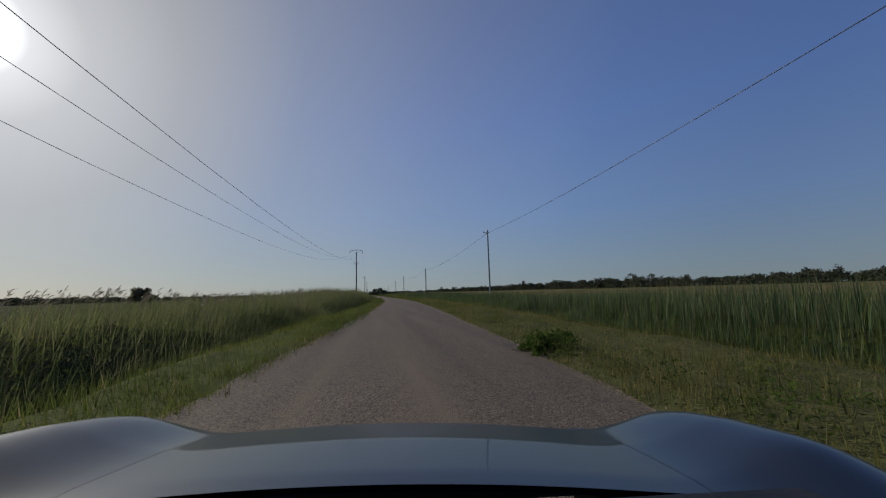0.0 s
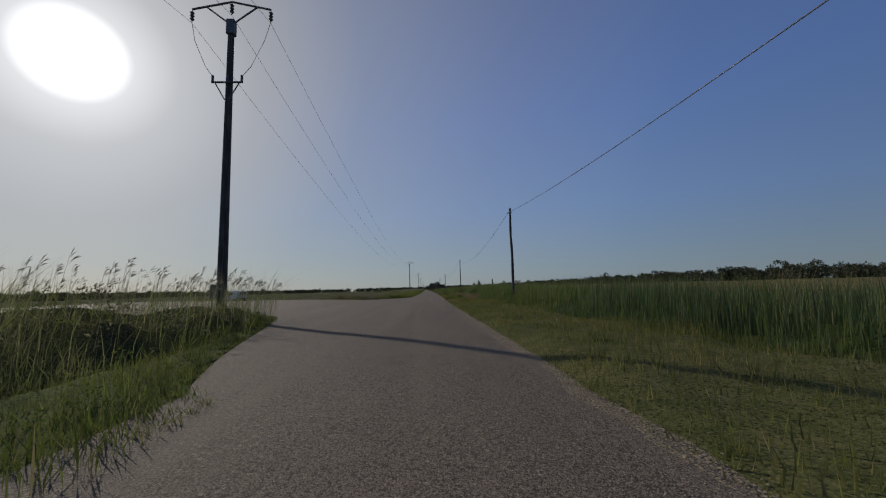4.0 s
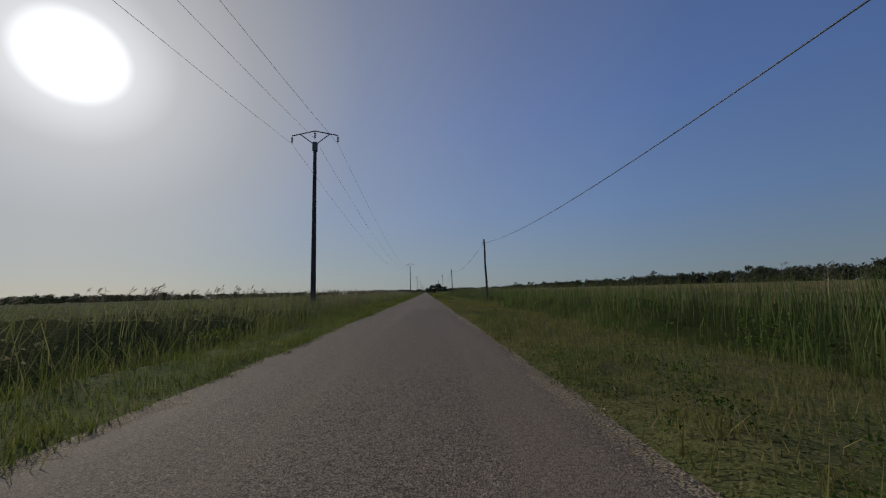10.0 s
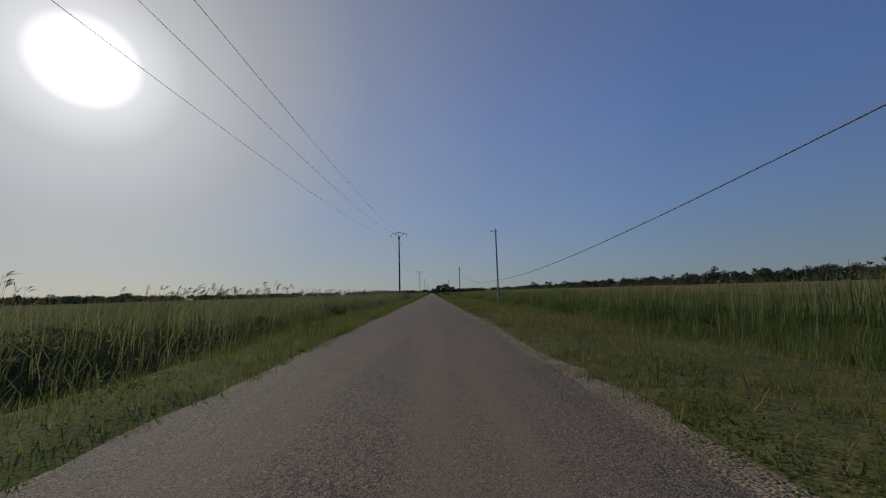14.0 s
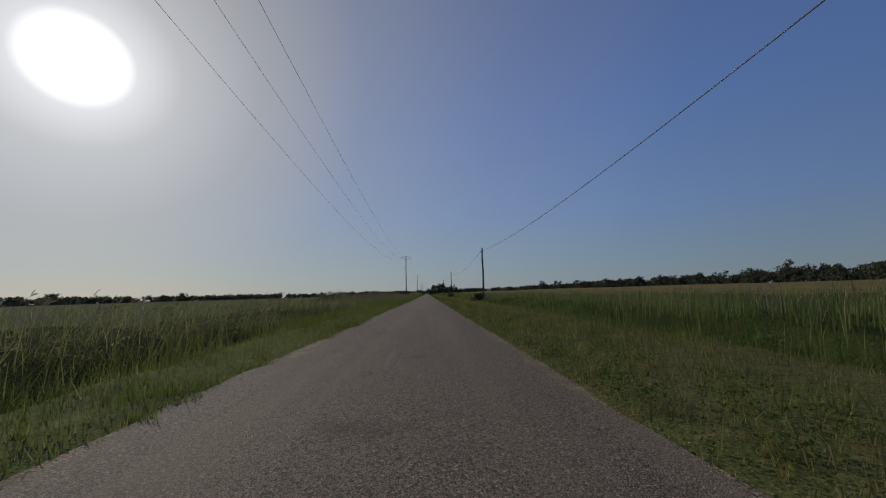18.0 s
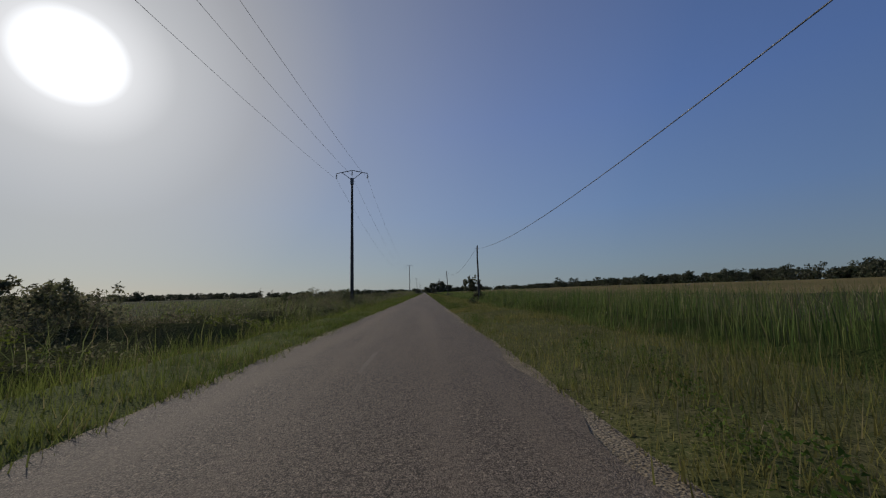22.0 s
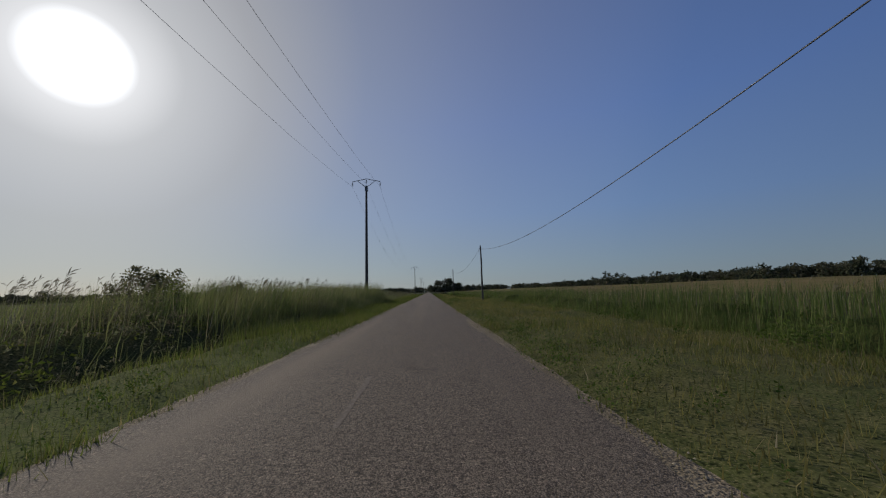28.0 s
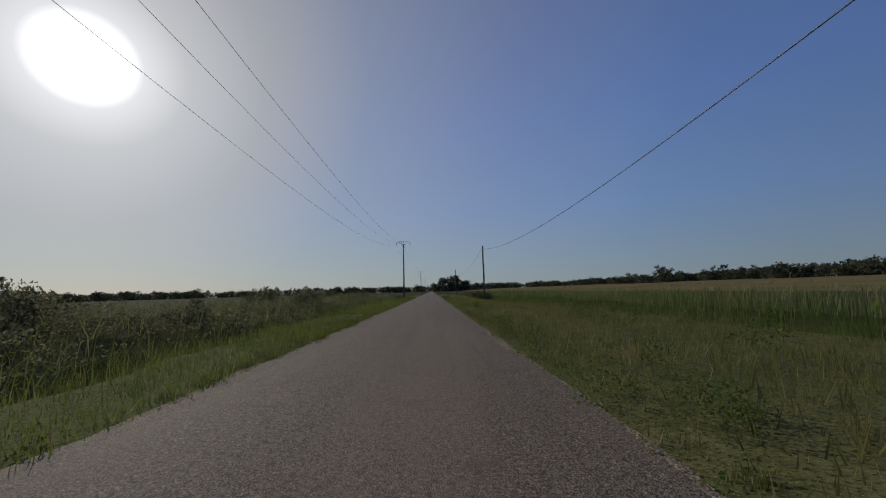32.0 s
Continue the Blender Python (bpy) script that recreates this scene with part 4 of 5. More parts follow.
# x, y, width, height, leaves, leaf size, leaves' material, label
SHRUBS = (
    ("tree", 15.8, 731.6, 7.0, 5.8, 32000, 0.056, DARK, "bushy dark green tree standing alone in the reeds"),
    ("tamarisk", 15.8, 257.5, 3.4, 3.85, 9000, 0.034, PALE, "feathery grey-green tamarisk shrub above the reeds"),
    ("shrub", -7.2, 487.2, 3.6, 2.2, 5200, 0.05, DARK, "dark bramble bush round the foot of the pylon"),
    ("shrub", 6.7, 223.6, 2.5, 2.2, 3200, 0.05, M_BUSH, "dark bush round the foot of the pole"),
    ("shrub", 6.2, 549.0, 2.4, 1.5, 1900, 0.06, M_BUSH, "dark bramble bush at the foot of the pole"),
    ("shrub", 6.2, 604.0, 2.6, 1.6, 2200, 0.06, M_BUSH, "dark bramble bush at the foot of the pole"),
    ("shrub", 6.9, 657.2, 2.1, 1.75, 1700, 0.06, M_BUSH, "dark bramble bush at the foot of the pole"),
    ("shrub", 6.9, 712.8, 2.9, 1.4, 2300, 0.06, PALE, "grey-green bramble with pale leaves at the pole"),
    ("shrub", 3.3, 219.2, 1.0, 0.75, 1100, 0.04, M_BUSH, "low dark bush on the verge"),
    ("shrub", 2.6, 201.5, 0.8, 0.5, 800, 0.035, M_BUSH, "small dark bush on the dry verge"),
    ("shrub", 2.2, 205.0, 0.6, 0.4, 600, 0.035, M_WEED, "small leafy bush on the dry verge"),
    ("shrub", 2.4, 196.5, 0.7, 0.4, 700, 0.035, M_BUSH, "small dark bush on the dry verge"),
    ("shrub", 2.9, 208.5, 0.7, 0.5, 700, 0.035, M_WEED, "small leafy bush on the dry verge"),
    ("shrub", 7.3, 196.0, 3.0, 1.9, 3200, 0.045, PALE, "grey-green bramble mound before the reeds"),
    ("shrub", 6.9, 201.0, 2.4, 1.6, 2400, 0.045, M_WEED, "leafy green bramble mound before the reeds"),
    ("shrub", 4.6, 192.4, 2.2, 1.25, 2400, 0.04, M_WEED, "leafy green bramble mound behind the dry verge"),
    ("shrub", 5.1, 195.6, 2.8, 1.6, 3200, 0.04, PALE, "grey-green bramble mound before the reeds"),
    ("shrub", 4.9, 199.6, 2.4, 1.4, 2400, 0.045, M_WEED, "leafy green bramble mound behind the dry verge"),
    ("shrub", 5.2, 204.0, 2.6, 1.5, 2200, 0.045, M_BUSH, "dark bramble mound before the reeds"),
    ("shrub", 5.3, 209.5, 2.4, 1.3, 1900, 0.045, M_WEED, "leafy green bramble mound behind the dry verge"),
    ("shrub", 5.4, 189.0, 2.4, 1.4, 2400, 0.04, PALE, "grey-green bramble mound before the reeds"),
    ("shrub", 8.6, 186.6, 3.0, 1.9, 2600, 0.045, M_BUSH, "dark bramble thicket among dry grass"),
    ("shrub", 2.3, 180.2, 1.1, 0.42, 900, 0.035, M_WEED, "low leafy green weeds at the edge of the gravel"),
    ("shrub", 3.1, 178.4, 1.5, 0.6, 1300, 0.035, M_WEED, "low leafy green weeds on the verge"),
    ("shrub", 4.1, 180.6, 1.3, 0.6, 1100, 0.035, M_WEED, "low leafy green weeds on the verge"),
    ("shrub", 4.8, 177.6, 1.5, 0.8, 1300, 0.035, M_BUSH, "low dark leafy growth on the verge"),
    ("shrub", 2.2, 185.4, 1.0, 0.42, 900, 0.035, M_BUSH, "small dark bush on the dry verge"),
    ("shrub", 6.9, 873.4, 2.7, 1.2, 1600, 0.05, M_BUSH, "low brown twiggy bush at the foot of the pole"),
    ("shrub", 6.5, 929.0, 3.4, 1.4, 1900, 0.06, M_BUSH, "dark bush round the foot of the pole"),
    ("shrub", 7.3, 278.0, 1.6, 1.4, 1200, 0.06, M_BUSH, "dark bush at the foot of the pole"),
    ("shrub", 2.5, 565.1, 1.0, 0.5, 700, 0.04, M_WEED, "small dark leafy bush on the grassy verge"),
    ("shrub", 0.75, 94.8, 0.9, 0.45, 700, 0.04, M_WEED, "small leafy bush at the edge of the asphalt"),
    ("shrub", 1.1, 102.5, 0.8, 0.4, 600, 0.04, M_WEED, "small leafy bush at the edge of the asphalt"),
    ("shrub", 4.5, 645.5, 1.1, 0.7, 700, 0.045, PALE, "small grey-leaved bush on the verge"),
    ("shrub", -3.5, 36.9, 1.4, 0.5, 1000, 0.045, M_WEED, "low grey-green bush on the dry verge"),
    ("shrub", -91, 190, 9.0, 7.0, 5000, 0.2, DARK, "dark round tree far over the marsh"),
    ("shrub", -12.4, 792.0, 3.8, 3.3, 3600, 0.055, DARK, "tall dark shrub rising out of the reeds"),
    ("shrub", -10.6, 795.0, 3.0, 2.6, 2400, 0.055, DARK, "dark shrub rising out of the reeds"),
    ("shrub", -16.8, 758.7, 3.4, 2.8, 2600, 0.07, DARK, "round dark shrub in the marsh"),
    ("shrub", -8.0, 727.5, 3.6, 1.75, 2600, 0.06, LIME, "low bright yellow-green shrub beside the verge"),
    ("shrub", -10.5, 745.0, 3.0, 1.8, 1900, 0.06, DARK, "dark shrub in the marsh"),
    ("shrub", -11.0, 624.4, 3.4, 2.4, 2400, 0.05, DARK, "dark shrub at the edge of the marsh"),
    ("shrub", -13.0, 627.0, 3.0, 2.2, 2000, 0.05, DARK, "dark shrub at the edge of the marsh"),
    ("shrub", -11.5, 328.0, 3.0, 2.0, 1900, 0.06, DARK, "dark bush among the reeds"),
    ("shrub", -12.0, 332.0, 2.4, 1.9, 1500, 0.06, DARK, "dark bush among the reeds"),
    ("shrub", -8.5, 336.0, 2.2, 1.5, 1300, 0.06, DARK, "dark bush among the reeds"),
)
# the lone tree's boughs: place from its foot, and size
BOUGHS = ((0, 0, 3.2, 1.5), (-1.9, 0.2, 3.9, 1.0), (1.9, 0.3, 3.6, 1.1), (-0.8, 0.4, 4.9, 0.9), (0.9, -0.3, 4.8, 0.9), (-1.0, -0.5, 2.1, 1.1), (1.2, 0.4, 2.0, 1.1), (0, 0, 1.1, 1.1), (-2.5, 0.1, 3.1, 0.7), (2.5, 0, 2.9, 0.7), (-0.3, -0.8, 3.6, 1.2), (0.4, 1.0, 4.0, 1.1), (1.5, -0.5, 0.9, 0.8), (-1.4, 0.6, 0.9, 0.8), (-1.7, 0.1, 4.5, 0.8), (1.7, 0.1, 4.4, 0.8), (0, 0.2, 5.1, 0.7), (-2.2, 0, 2.1, 0.8), (2.2, 0, 2.0, 0.8))
# the tamarisk's two lobes
LOBES = ((-0.8, 0, 2.0, 0.7), (-0.9, 0.1, 2.9, 0.5), (0.7, 0, 2.2, 0.8), (0.8, -0.1, 3.1, 0.5), (0, 0.2, 1.2, 0.8), (-1.3, 0, 1.7, 0.5), (1.3, 0.1, 1.8, 0.5), (0.6, 0.3, 1.2, 0.7), (-0.7, -0.2, 1.2, 0.7), (0.9, 0, 2.7, 0.5), (-0.8, 0, 2.5, 0.5))
for nm, x, y, w, h, nl, sz, mt, lb in SHRUBS:
    near = abs(x) < 10
    shrub(nm if nm == "tree" else "shrub", x, y, w, h, nl, sz * (0.72 if near else 1), mt, lb, nm if nm == "tree" else "shrub", 0.16 if nm == "tree" else 0.04, "", 0.14 if nm == "tree" else 0.32 if w < 1.3 else 0.18, 3.6 if near else 2.6, 22 if nm == "tree" else 0 if w < 1.3 else 14, 2.6, BOUGHS if nm == "tree" else LOBES if nm == "tamarisk" else ())
# scattered tamarisk and bramble shrubs of the marsh on the far side of the ditch
for y0, y1, count, hmin, hmax in ((560, 610, 15, 1.8, 2.6), (611, 668, 17, 1.7, 2.7), (668, 760, 17, 1.5, 2.1), (838, 900, 22, 1.8, 2.6), (900, 950, 12, 1.8, 2.6), (240, 275, 6, 1.4, 1.8)):
    for i in range(count):
        y = RNG.uniform(y0, y1)
        d = RNG.uniform(6.5, 17)
        h = RNG.uniform(hmin, hmax)
        shrub("shrub", float(road_x(y)) - HALF - d, y, h * RNG.uniform(1.3, 2.2), h, int((800 if d < 11 else 480) * h), 0.05 if d < 11 else 0.075, DARK if RNG.random() < 0.7 else PALE, "dark green marsh shrub beyond the ditch", "shrub", 0.035, "marsh shrubs", 0.22, 2.8, 8, 1.6)


# far woods along the edge of the plain: lumpy crowns of big leaf clumps
def wood(name, places, label):
    pieces = []
    for x, y, w, h in places:
        foot = float(meadow_z(np.array(x), np.array(y))) if x > 110 else 0.0
        first = len(pieces)
        cs = [(x + RNG.normal(0, w * 0.22), y + RNG.normal(0, w * 0.22), h * RNG.uniform(0.5, 0.84)) for _ in range(6)]
        rs = [w * RNG.uniform(0.16, 0.28) for _ in range(6)]
        pieces.append(leaf_cloud(cs, rs, 190, w * 0.066, 0.75))
        cs = [(x + RNG.normal(0, w * 0.34), y + RNG.normal(0, w * 0.3), h * RNG.uniform(0.08, 0.55)) for _ in range(6)]
        pieces.append(leaf_cloud(cs, [w * 0.36] * 6, 190, w * 0.09, 0.8))
        for v, f in pieces[first:]:
            v[:, 2] += foot
    ob = mesh_np(name, *joined(pieces), M_FAR_LEAF)
    return tagged(ob, label, "trees", kind="stuff")


right_wood = []
for i in range(430):
    u = i / 429
    y = 250 + 1500 * u + RNG.normal(0, 14)
    x = 395 - 130 * u + RNG.normal(0, 16)
    right_wood.append((x, y, RNG.uniform(10, 19), RNG.uniform(8, 15) * float(np.interp(y, (250, 420, 520, 640, 760, 850, 1000, 1300, 1700), (0.8, 0.85, 1.25, 1.2, 1.08, 1.15, 1.1, 1.0, 0.9))) * (1.5 if i % 13 == 0 else 1.0)))
right_wood.append((480, 923, 22, 24))
right_wood += [(235, 1252, 20, 19), (250, 1258, 14, 12)]
wood("far_woods", right_wood, "dark line of woodland beyond the meadow")
left_wood = []
for i in range(330):
    u = i / 329
    left_wood.append((-330 - 260 * math.sin(u * 3.1) + RNG.normal(0, 35), 60 + 1650 * u + RNG.normal(0, 20), RNG.uniform(12, 22), RNG.uniform(7.0, 14) * (1.3 if i % 9 == 0 else 1.0)))
wood("far_woods", left_wood, "low dark line of trees far over the marsh")
end_wood = [(34, 1560, 36, 30), (18, 1555, 28, 24), (50, 1570, 30, 27), (66, 1575, 26, 20), (84, 1580, 22, 15), (98, 1585, 20, 13), (6, 1570, 22, 15), (42, 1566, 26, 30)]
for i in range(60):
    u = i / 59
    end_wood.append((-260 + 520 * u + RNG.normal(0, 6), 1640 + RNG.normal(0, 40), RNG.uniform(16, 26), RNG.uniform(8, 14)))
wood("far_woods", end_wood, "round clump of trees at the end of the road")


# ---- poles and wires ----
def cable(name, a, b, sag, radius, mat, label, group):
    a, b = Vector(a), Vector(b)
    n = 28
    P = []
    for i in range(n + 1):
        u = i / n
        q = a.lerp(b, u)
        P.append((q.x, q.y, q.z - 4 * sag * u * (1 - u)))
    ob = mesh_np(name, *tube(P, [radius] * (n + 1), 5), mat, None, "", True)
    return tagged(ob, label, "cable", group)


def cyl(bm, r0, r1, h, z0=0.0, sides=14, x=0.0, y=0.0):
    res = bmesh.ops.create_cone(bm, cap_ends=True, segments=sides, radius1=r0, radius2=r1, depth=h)
    bmesh.ops.translate(bm, verts=res["verts"], vec=(x, y, z0 + h / 2))
    return res["verts"]


def rod(bm, a, b, r, sides=8):
    a, b = Vector(a), Vector(b)
    d = b - a
    res = bmesh.ops.create_cone(bm, cap_ends=True, segments=sides, radius1=r, radius2=r, depth=d.length)
    m = Matrix.Translation((a + b) / 2) @ d.to_track_quat("Z", "Y").to_matrix().to_4x4()
    bmesh.ops.transform(bm, matrix=m, verts=res["verts"])


def telephone_pole(x, y, height, pale, tilt=(0, 0)):
    z = float(ground_z(np.array(x), np.array(y))) - 0.1
    root = new("telephone_pole")
    root.matrix_world = pose(x, y, z, tilt[0], tilt[1], 0)
    tagged(root, "slim pale grey telephone pole in the verge grass" if pale else "weathered dark wooden telephone pole in the verge grass", "pole", "telephone poles along the road")
    r0, r1 = (0.10, 0.075) if pale else (0.12, 0.085)
    top = height - z
    n = 15
    path = [(0.03 * math.sin(i * 0.9 + x * y) * (not pale) * i / n, 0.03 * math.sin(i * 0.6 + y) * (not pale) * i / n, top * i / (n - 1) * 0.985) for i in range(n)]
    tipx, tipy, tipz = path[-1]
    rr = [r0 + (r1 - r0) * i / (n - 1) + (0 if pale else 0.006 * math.sin(i * 2.3 + y)) for i in range(n)]
    path += [(tipx, tipy, top * 0.996), (tipx, tipy, top)]
    rr += [r1 * (0.97 if pale else 0.6), 0.01]
    mesh_np("post", *tube(path, rr, 14), M_POLE_PALE if pale else M_POLE, root, "", True)
    bm = bmesh.new()
    hz = top - 0.42
    if pale:
        rod(bm, (-0.48, 0, top - 0.28), (0.22, 0, top - 0.28), 0.025)
        rod(bm, (-0.46, 0, top - 0.34), (-0.46, 0, top - 0.18), 0.04)
    else:
        rod(bm, (-0.19, 0, hz), (0.17, 0, hz), 0.018)
        cyl(bm, 0.097, 0.097, 0.05, hz - 0.03)
    part("bracket", bm, M_IRON, root, "iron cable bracket")
    bm = bmesh.new()
    rod(bm, (0.0 - 0.17, -0.2, hz), (-0.17, 0.2, hz - 0.03), 0.028)
    part("clamp", bm, M_CABLE, root, "black cable clamp")
    return root


# place across and along the road, height, pale or not
TELEPHONE = ((4.6, 15, 9.2, 0), (6.3, 69.1, 8.0, 1), (6.22, 114.1, 6.86, 0), (5.91, 164.0, 7.5, 0), (7.4, 224.4, 8.2, 0), (6.4, 276.6, 6.85, 0), (6.47, 329.7, 6.6, 0), (6.77, 384.0, 6.68, 0), (6.71, 436.4, 7.81, 1), (6.84, 491.7, 7.61, 0), (6.67, 548.3, 6.51, 0), (6.43, 603.0, 6.87, 0), (6.81, 657.1, 6.83, 0), (6.4, 711.8, 6.85, 0), (6.51, 766.1, 6.9, 0), (6.62, 819.9, 6.71, 0), (6.69, 873.8, 7.02, 0), (6.87, 929.4, 6.83, 0), (6.8, 984, 6.9, 0), (6.8, 1038, 6.9, 0), (6.8, 1092, 6.9, 0))
TILT = {6: (0, -1.2), 7: (0, -1.5), 9: (0, 0.3), 13: (0, -1.3), 14: (0, -2.0), 15: (0, -0.3), 16: (0, -0.4)}
for i, (x, y, h, pale) in enumerate(TELEPHONE):
    telephone_pole(x, y, h, bool(pale), TILT.get(i, (0, 0)))
LOW = 8
# slack of the cable, span by span
SAG = {0: 0.8, 1: 0.65, 2: 1.0, 3: 1.7, 4: 1.6, 5: 1.5, 6: 1.2, 7: 1.2, 8: 1.5, 9: 1.2, 10: 1.3, 11: 1.5, 12: 1.7, 13: 1.8, 14: 1.85, 15: 1.6, 16: 1.75}
for i in range(len(TELEPHONE) - 1):
    (xa, ya, ha, pa), (xb, yb, hb, pb) = TELEPHONE[i], TELEPHONE[i + 1]
    za = 2.3 if i == LOW else ha - 0.42
    zb = 2.3 if i + 1 == LOW else hb - 0.42
    cable("telephone_cable", (xa - 0.17, ya, za), (xb - 0.17, yb, zb), SAG.get(i, 1.8), 0.015, M_CABLE, "black telephone cable sagging between the poles", "telephone cable spans")
# a spare coil of slack cable bound to the line behind the bent pole
bm = bmesh.new()
rod(bm, (6.36, 764.6, 6.25), (6.36, 763.2, 6.05), 0.075, 10)
ob = part("splice_sleeve", bm, M_CABLE)
tagged(ob, "black cable splice sleeve hanging on the telephone line", "cable splice")
ob = mesh_np("loose_cable_end", *tube([(6.36, 763.3, 6.03), (6.37, 763.35, 5.7), (6.36, 763.3, 5.4), (6.5, 763.2, 5.22), (6.6, 763.1, 4.9)], [0.014] * 5, 6), M_CABLE)
tagged(ob, "loose end of black cable dangling from the splice", "cable")

ARM_W, ARM_H = 1.95, 1.15


def pylon(x, y, apex, switch):
    z = float(ground_z(np.array(x), np.array(y))) - 0.1
    root = new("power_pylon")
    root.location = (x, y, z)
    tagged(root, "tall dark power pole with iron crossarm" + (" and cable bracket" if switch else ""), "power pole", "power poles along the road")
    top = apex - z - ARM_H
    n = 12
    mesh_np("post", *tube([(0, 0, top * i / (n - 1)) for i in range(n)] + [(0, 0, top + 0.001)], [0.23 - 0.09 * i / (n - 1) for i in range(n)] + [0.02], 12), M_PYLON, root, "", True)
    bm = bmesh.new()
    bmesh.ops.create_cube(bm, size=1, matrix=Matrix.Translation((0, 0, top - 0.28)) @ Matrix.Diagonal((0.38, 0.36, 0.8, 1)))
    bmesh.ops.bevel(bm, geom=bm.edges[:], offset=0.03, segments=1, affect="EDGES")
    part("head_box", bm, M_IRON, root, "iron head clamp of the pole")
    bm = bmesh.new()
    za = top + ARM_H
    for s in (-1, 1):
        rod(bm, (0, 0, za), (s * ARM_W, 0, za - 0.42), 0.05)
    part("crossarm", bm, M_IRON, root, "bent iron crossarm on two struts")
    for s in (-1, 1):
        bm = bmesh.new()
        rod(bm, (s * 0.16, 0, top), (s * 1.28, 0, za - 0.27), 0.042)
        part("strut", bm, M_IRON, root)
    for s in (-1, 0, 1):
        bm = bmesh.new()
        zi = za - 0.42 * abs(s)
        rod(bm, (s * ARM_W, 0, zi), (s * ARM_W, 0, zi - 0.72), 0.02)
        string = part("insulator", bm, M_IRON, root, "string of dark insulators")
        for k in range(3):
            bm = bmesh.new()
            cyl(bm, 0.05, 0.11, 0.09, zi - 0.62 + k * 0.17, 10, s * ARM_W)
            part("insulator_disc", bm, M_GLASS_INS, string)
    if switch:
        bm = bmesh.new()
        zs = top - 3.3
        rod(bm, (-0.75, -0.2, zs), (0.75, -0.2, zs), 0.05)
        for s in (-0.7, 0, 0.7):
            cyl(bm, 0.06, 0.06, 0.35, zs, 8, s, -0.2)
        rod(bm, (-0.6, -0.2, zs), (-0.1, -0.2, zs - 0.9), 0.03)
        rod(bm, (0.6, -0.2, zs), (0.1, -0.2, zs - 0.9), 0.03)
        part("switch_bracket", bm, M_IRON, root, "iron bracket with cable terminals")
        for s in (-1, 1):
            P = [(s * ARM_W, 0, za - 1.1), (s * 1.7, -0.1, za - 2.2), (s * 1.1, -0.15, za - 3.6), (s * 0.7, -0.2, zs + 0.3)]
            mesh_np("jumper_wire", *tube(P, [0.014] * 4, 5), M_CABLE, root, "thin black jumper wire", True)
    return root


PYLONS = ((-17.5, -25, 13.6, 0), (-10.5, 152.9, 16.0, 1), (-9.2, 322.3, 15.3, 0), (-8.2, 489.0, 16.5, 0), (-8.7, 657.4, 16.8, 0), (-8.5, 826.0, 17.4, 0), (-7.9, 988.8, 15.9, 0), (-7.9, 1155, 15.9, 0), (-7.9, 1320, 15.9, 0))
for x, y, apex, sw in PYLONS:
    pylon(x, y, apex, bool(sw))
# slack of the power lines, span by span
SLACK = (7.6, 5.2, 5.2, 5.0, 5.4, 6.4, 5.6, 5.6)
for (a, b), slack in zip(zip(PYLONS, PYLONS[1:]), SLACK):
    for s in (-1, 0, 1):
        dz = 0.42 * abs(s) + 0.74
        cable("power_line", (a[0] + s * ARM_W, a[1], a[2] - dz), (b[0] + s * ARM_W, b[1], b[2] - dz), slack, 0.010, M_WIRE, "thin bare power line sagging between the pylons", "power line spans")

# ---- worn dashes on the middle of the road ----
def road_top(x, y):
    """Height of the road's faceted surface."""
    j = int(np.searchsorted(ry, y)) - 1
    ends = []
    for row in (ry[j], ry[j + 1]):
        u = (x - float(road_x(y))) / HALF
        at = np.array([float(road_z(road_x(row) + c * HALF, row)) for c in cols])
        ends.append(float(np.interp(u, cols, at)))
    q = (y - ry[j]) / (ry[j + 1] - ry[j])
    return ends[0] * (1 - q) + ends[1] * q


for i in range(31):
    y = 429.6 + i * 13.4
    bm = bmesh.new()
    ys = sorted({y, y + 1.9, *(float(v) for v in ry if y < v < y + 1.9)})
    vs = []
    for yy in ys:
        c = float(road_x(yy)) - 0.18
        w = 0.036 + 0.014 * math.sin(yy * 5) * math.sin(yy * 13)
        vs.append([bm.verts.new((c + s * w, yy, road_top(c + s * w, yy) + 0.003)) for s in (-1, 1)])
    for a, b in zip(vs, vs[1:]):
        bm.faces.new((a[0], a[1], b[1], b[0]))
    ob = part("road_marking", bm, M_PAINT)
    tagged(ob, "worn pale dash painted on the asphalt", "road marking", "worn centre dashes", "structure")


# ---- the junction ----
M_LINE = surface("faded_white_line", (0.27, 0.235, 0.195), (0.165, 0.13, 0.095), 0.12, 0.8, 0.3, 0.012, fine=(0.16, 0.13, 0.10))
M_BOARD = surface("grey_sheet_back", (0.10, 0.10, 0.105), (0.15, 0.15, 0.15), 0.3, 0.6, 0.1, 0.05, metal=0.3)
M_WHITE = surface("dusty_white_paint", (0.62, 0.62, 0.60), (0.72, 0.72, 0.70), 0.8, 0.35, coat=0.4)
M_TYRE = surface("tyre_rubber", (0.02, 0.02, 0.02), (0.04, 0.038, 0.035), 0.1, 0.85, 0.4, 0.02)
M_RIM = surface("alloy_rim", (0.35, 0.35, 0.36), (0.45, 0.45, 0.45), 0.1, 0.35, metal=0.8)
M_DARK_GLASS = surface("tinted_glass", (0.012, 0.014, 0.016), (0.02, 0.022, 0.024), 0.3, 0.06, spec=0.6)
M_RED_LAMP = surface("red_lamp_plastic", (0.35, 0.02, 0.02), (0.28, 0.015, 0.015), 0.1, 0.2, spec=0.5)
M_BLACK = surface("black_plastic", (0.015, 0.015, 0.016), (0.03, 0.03, 0.03), 0.2, 0.6, 0.2, 0.01)
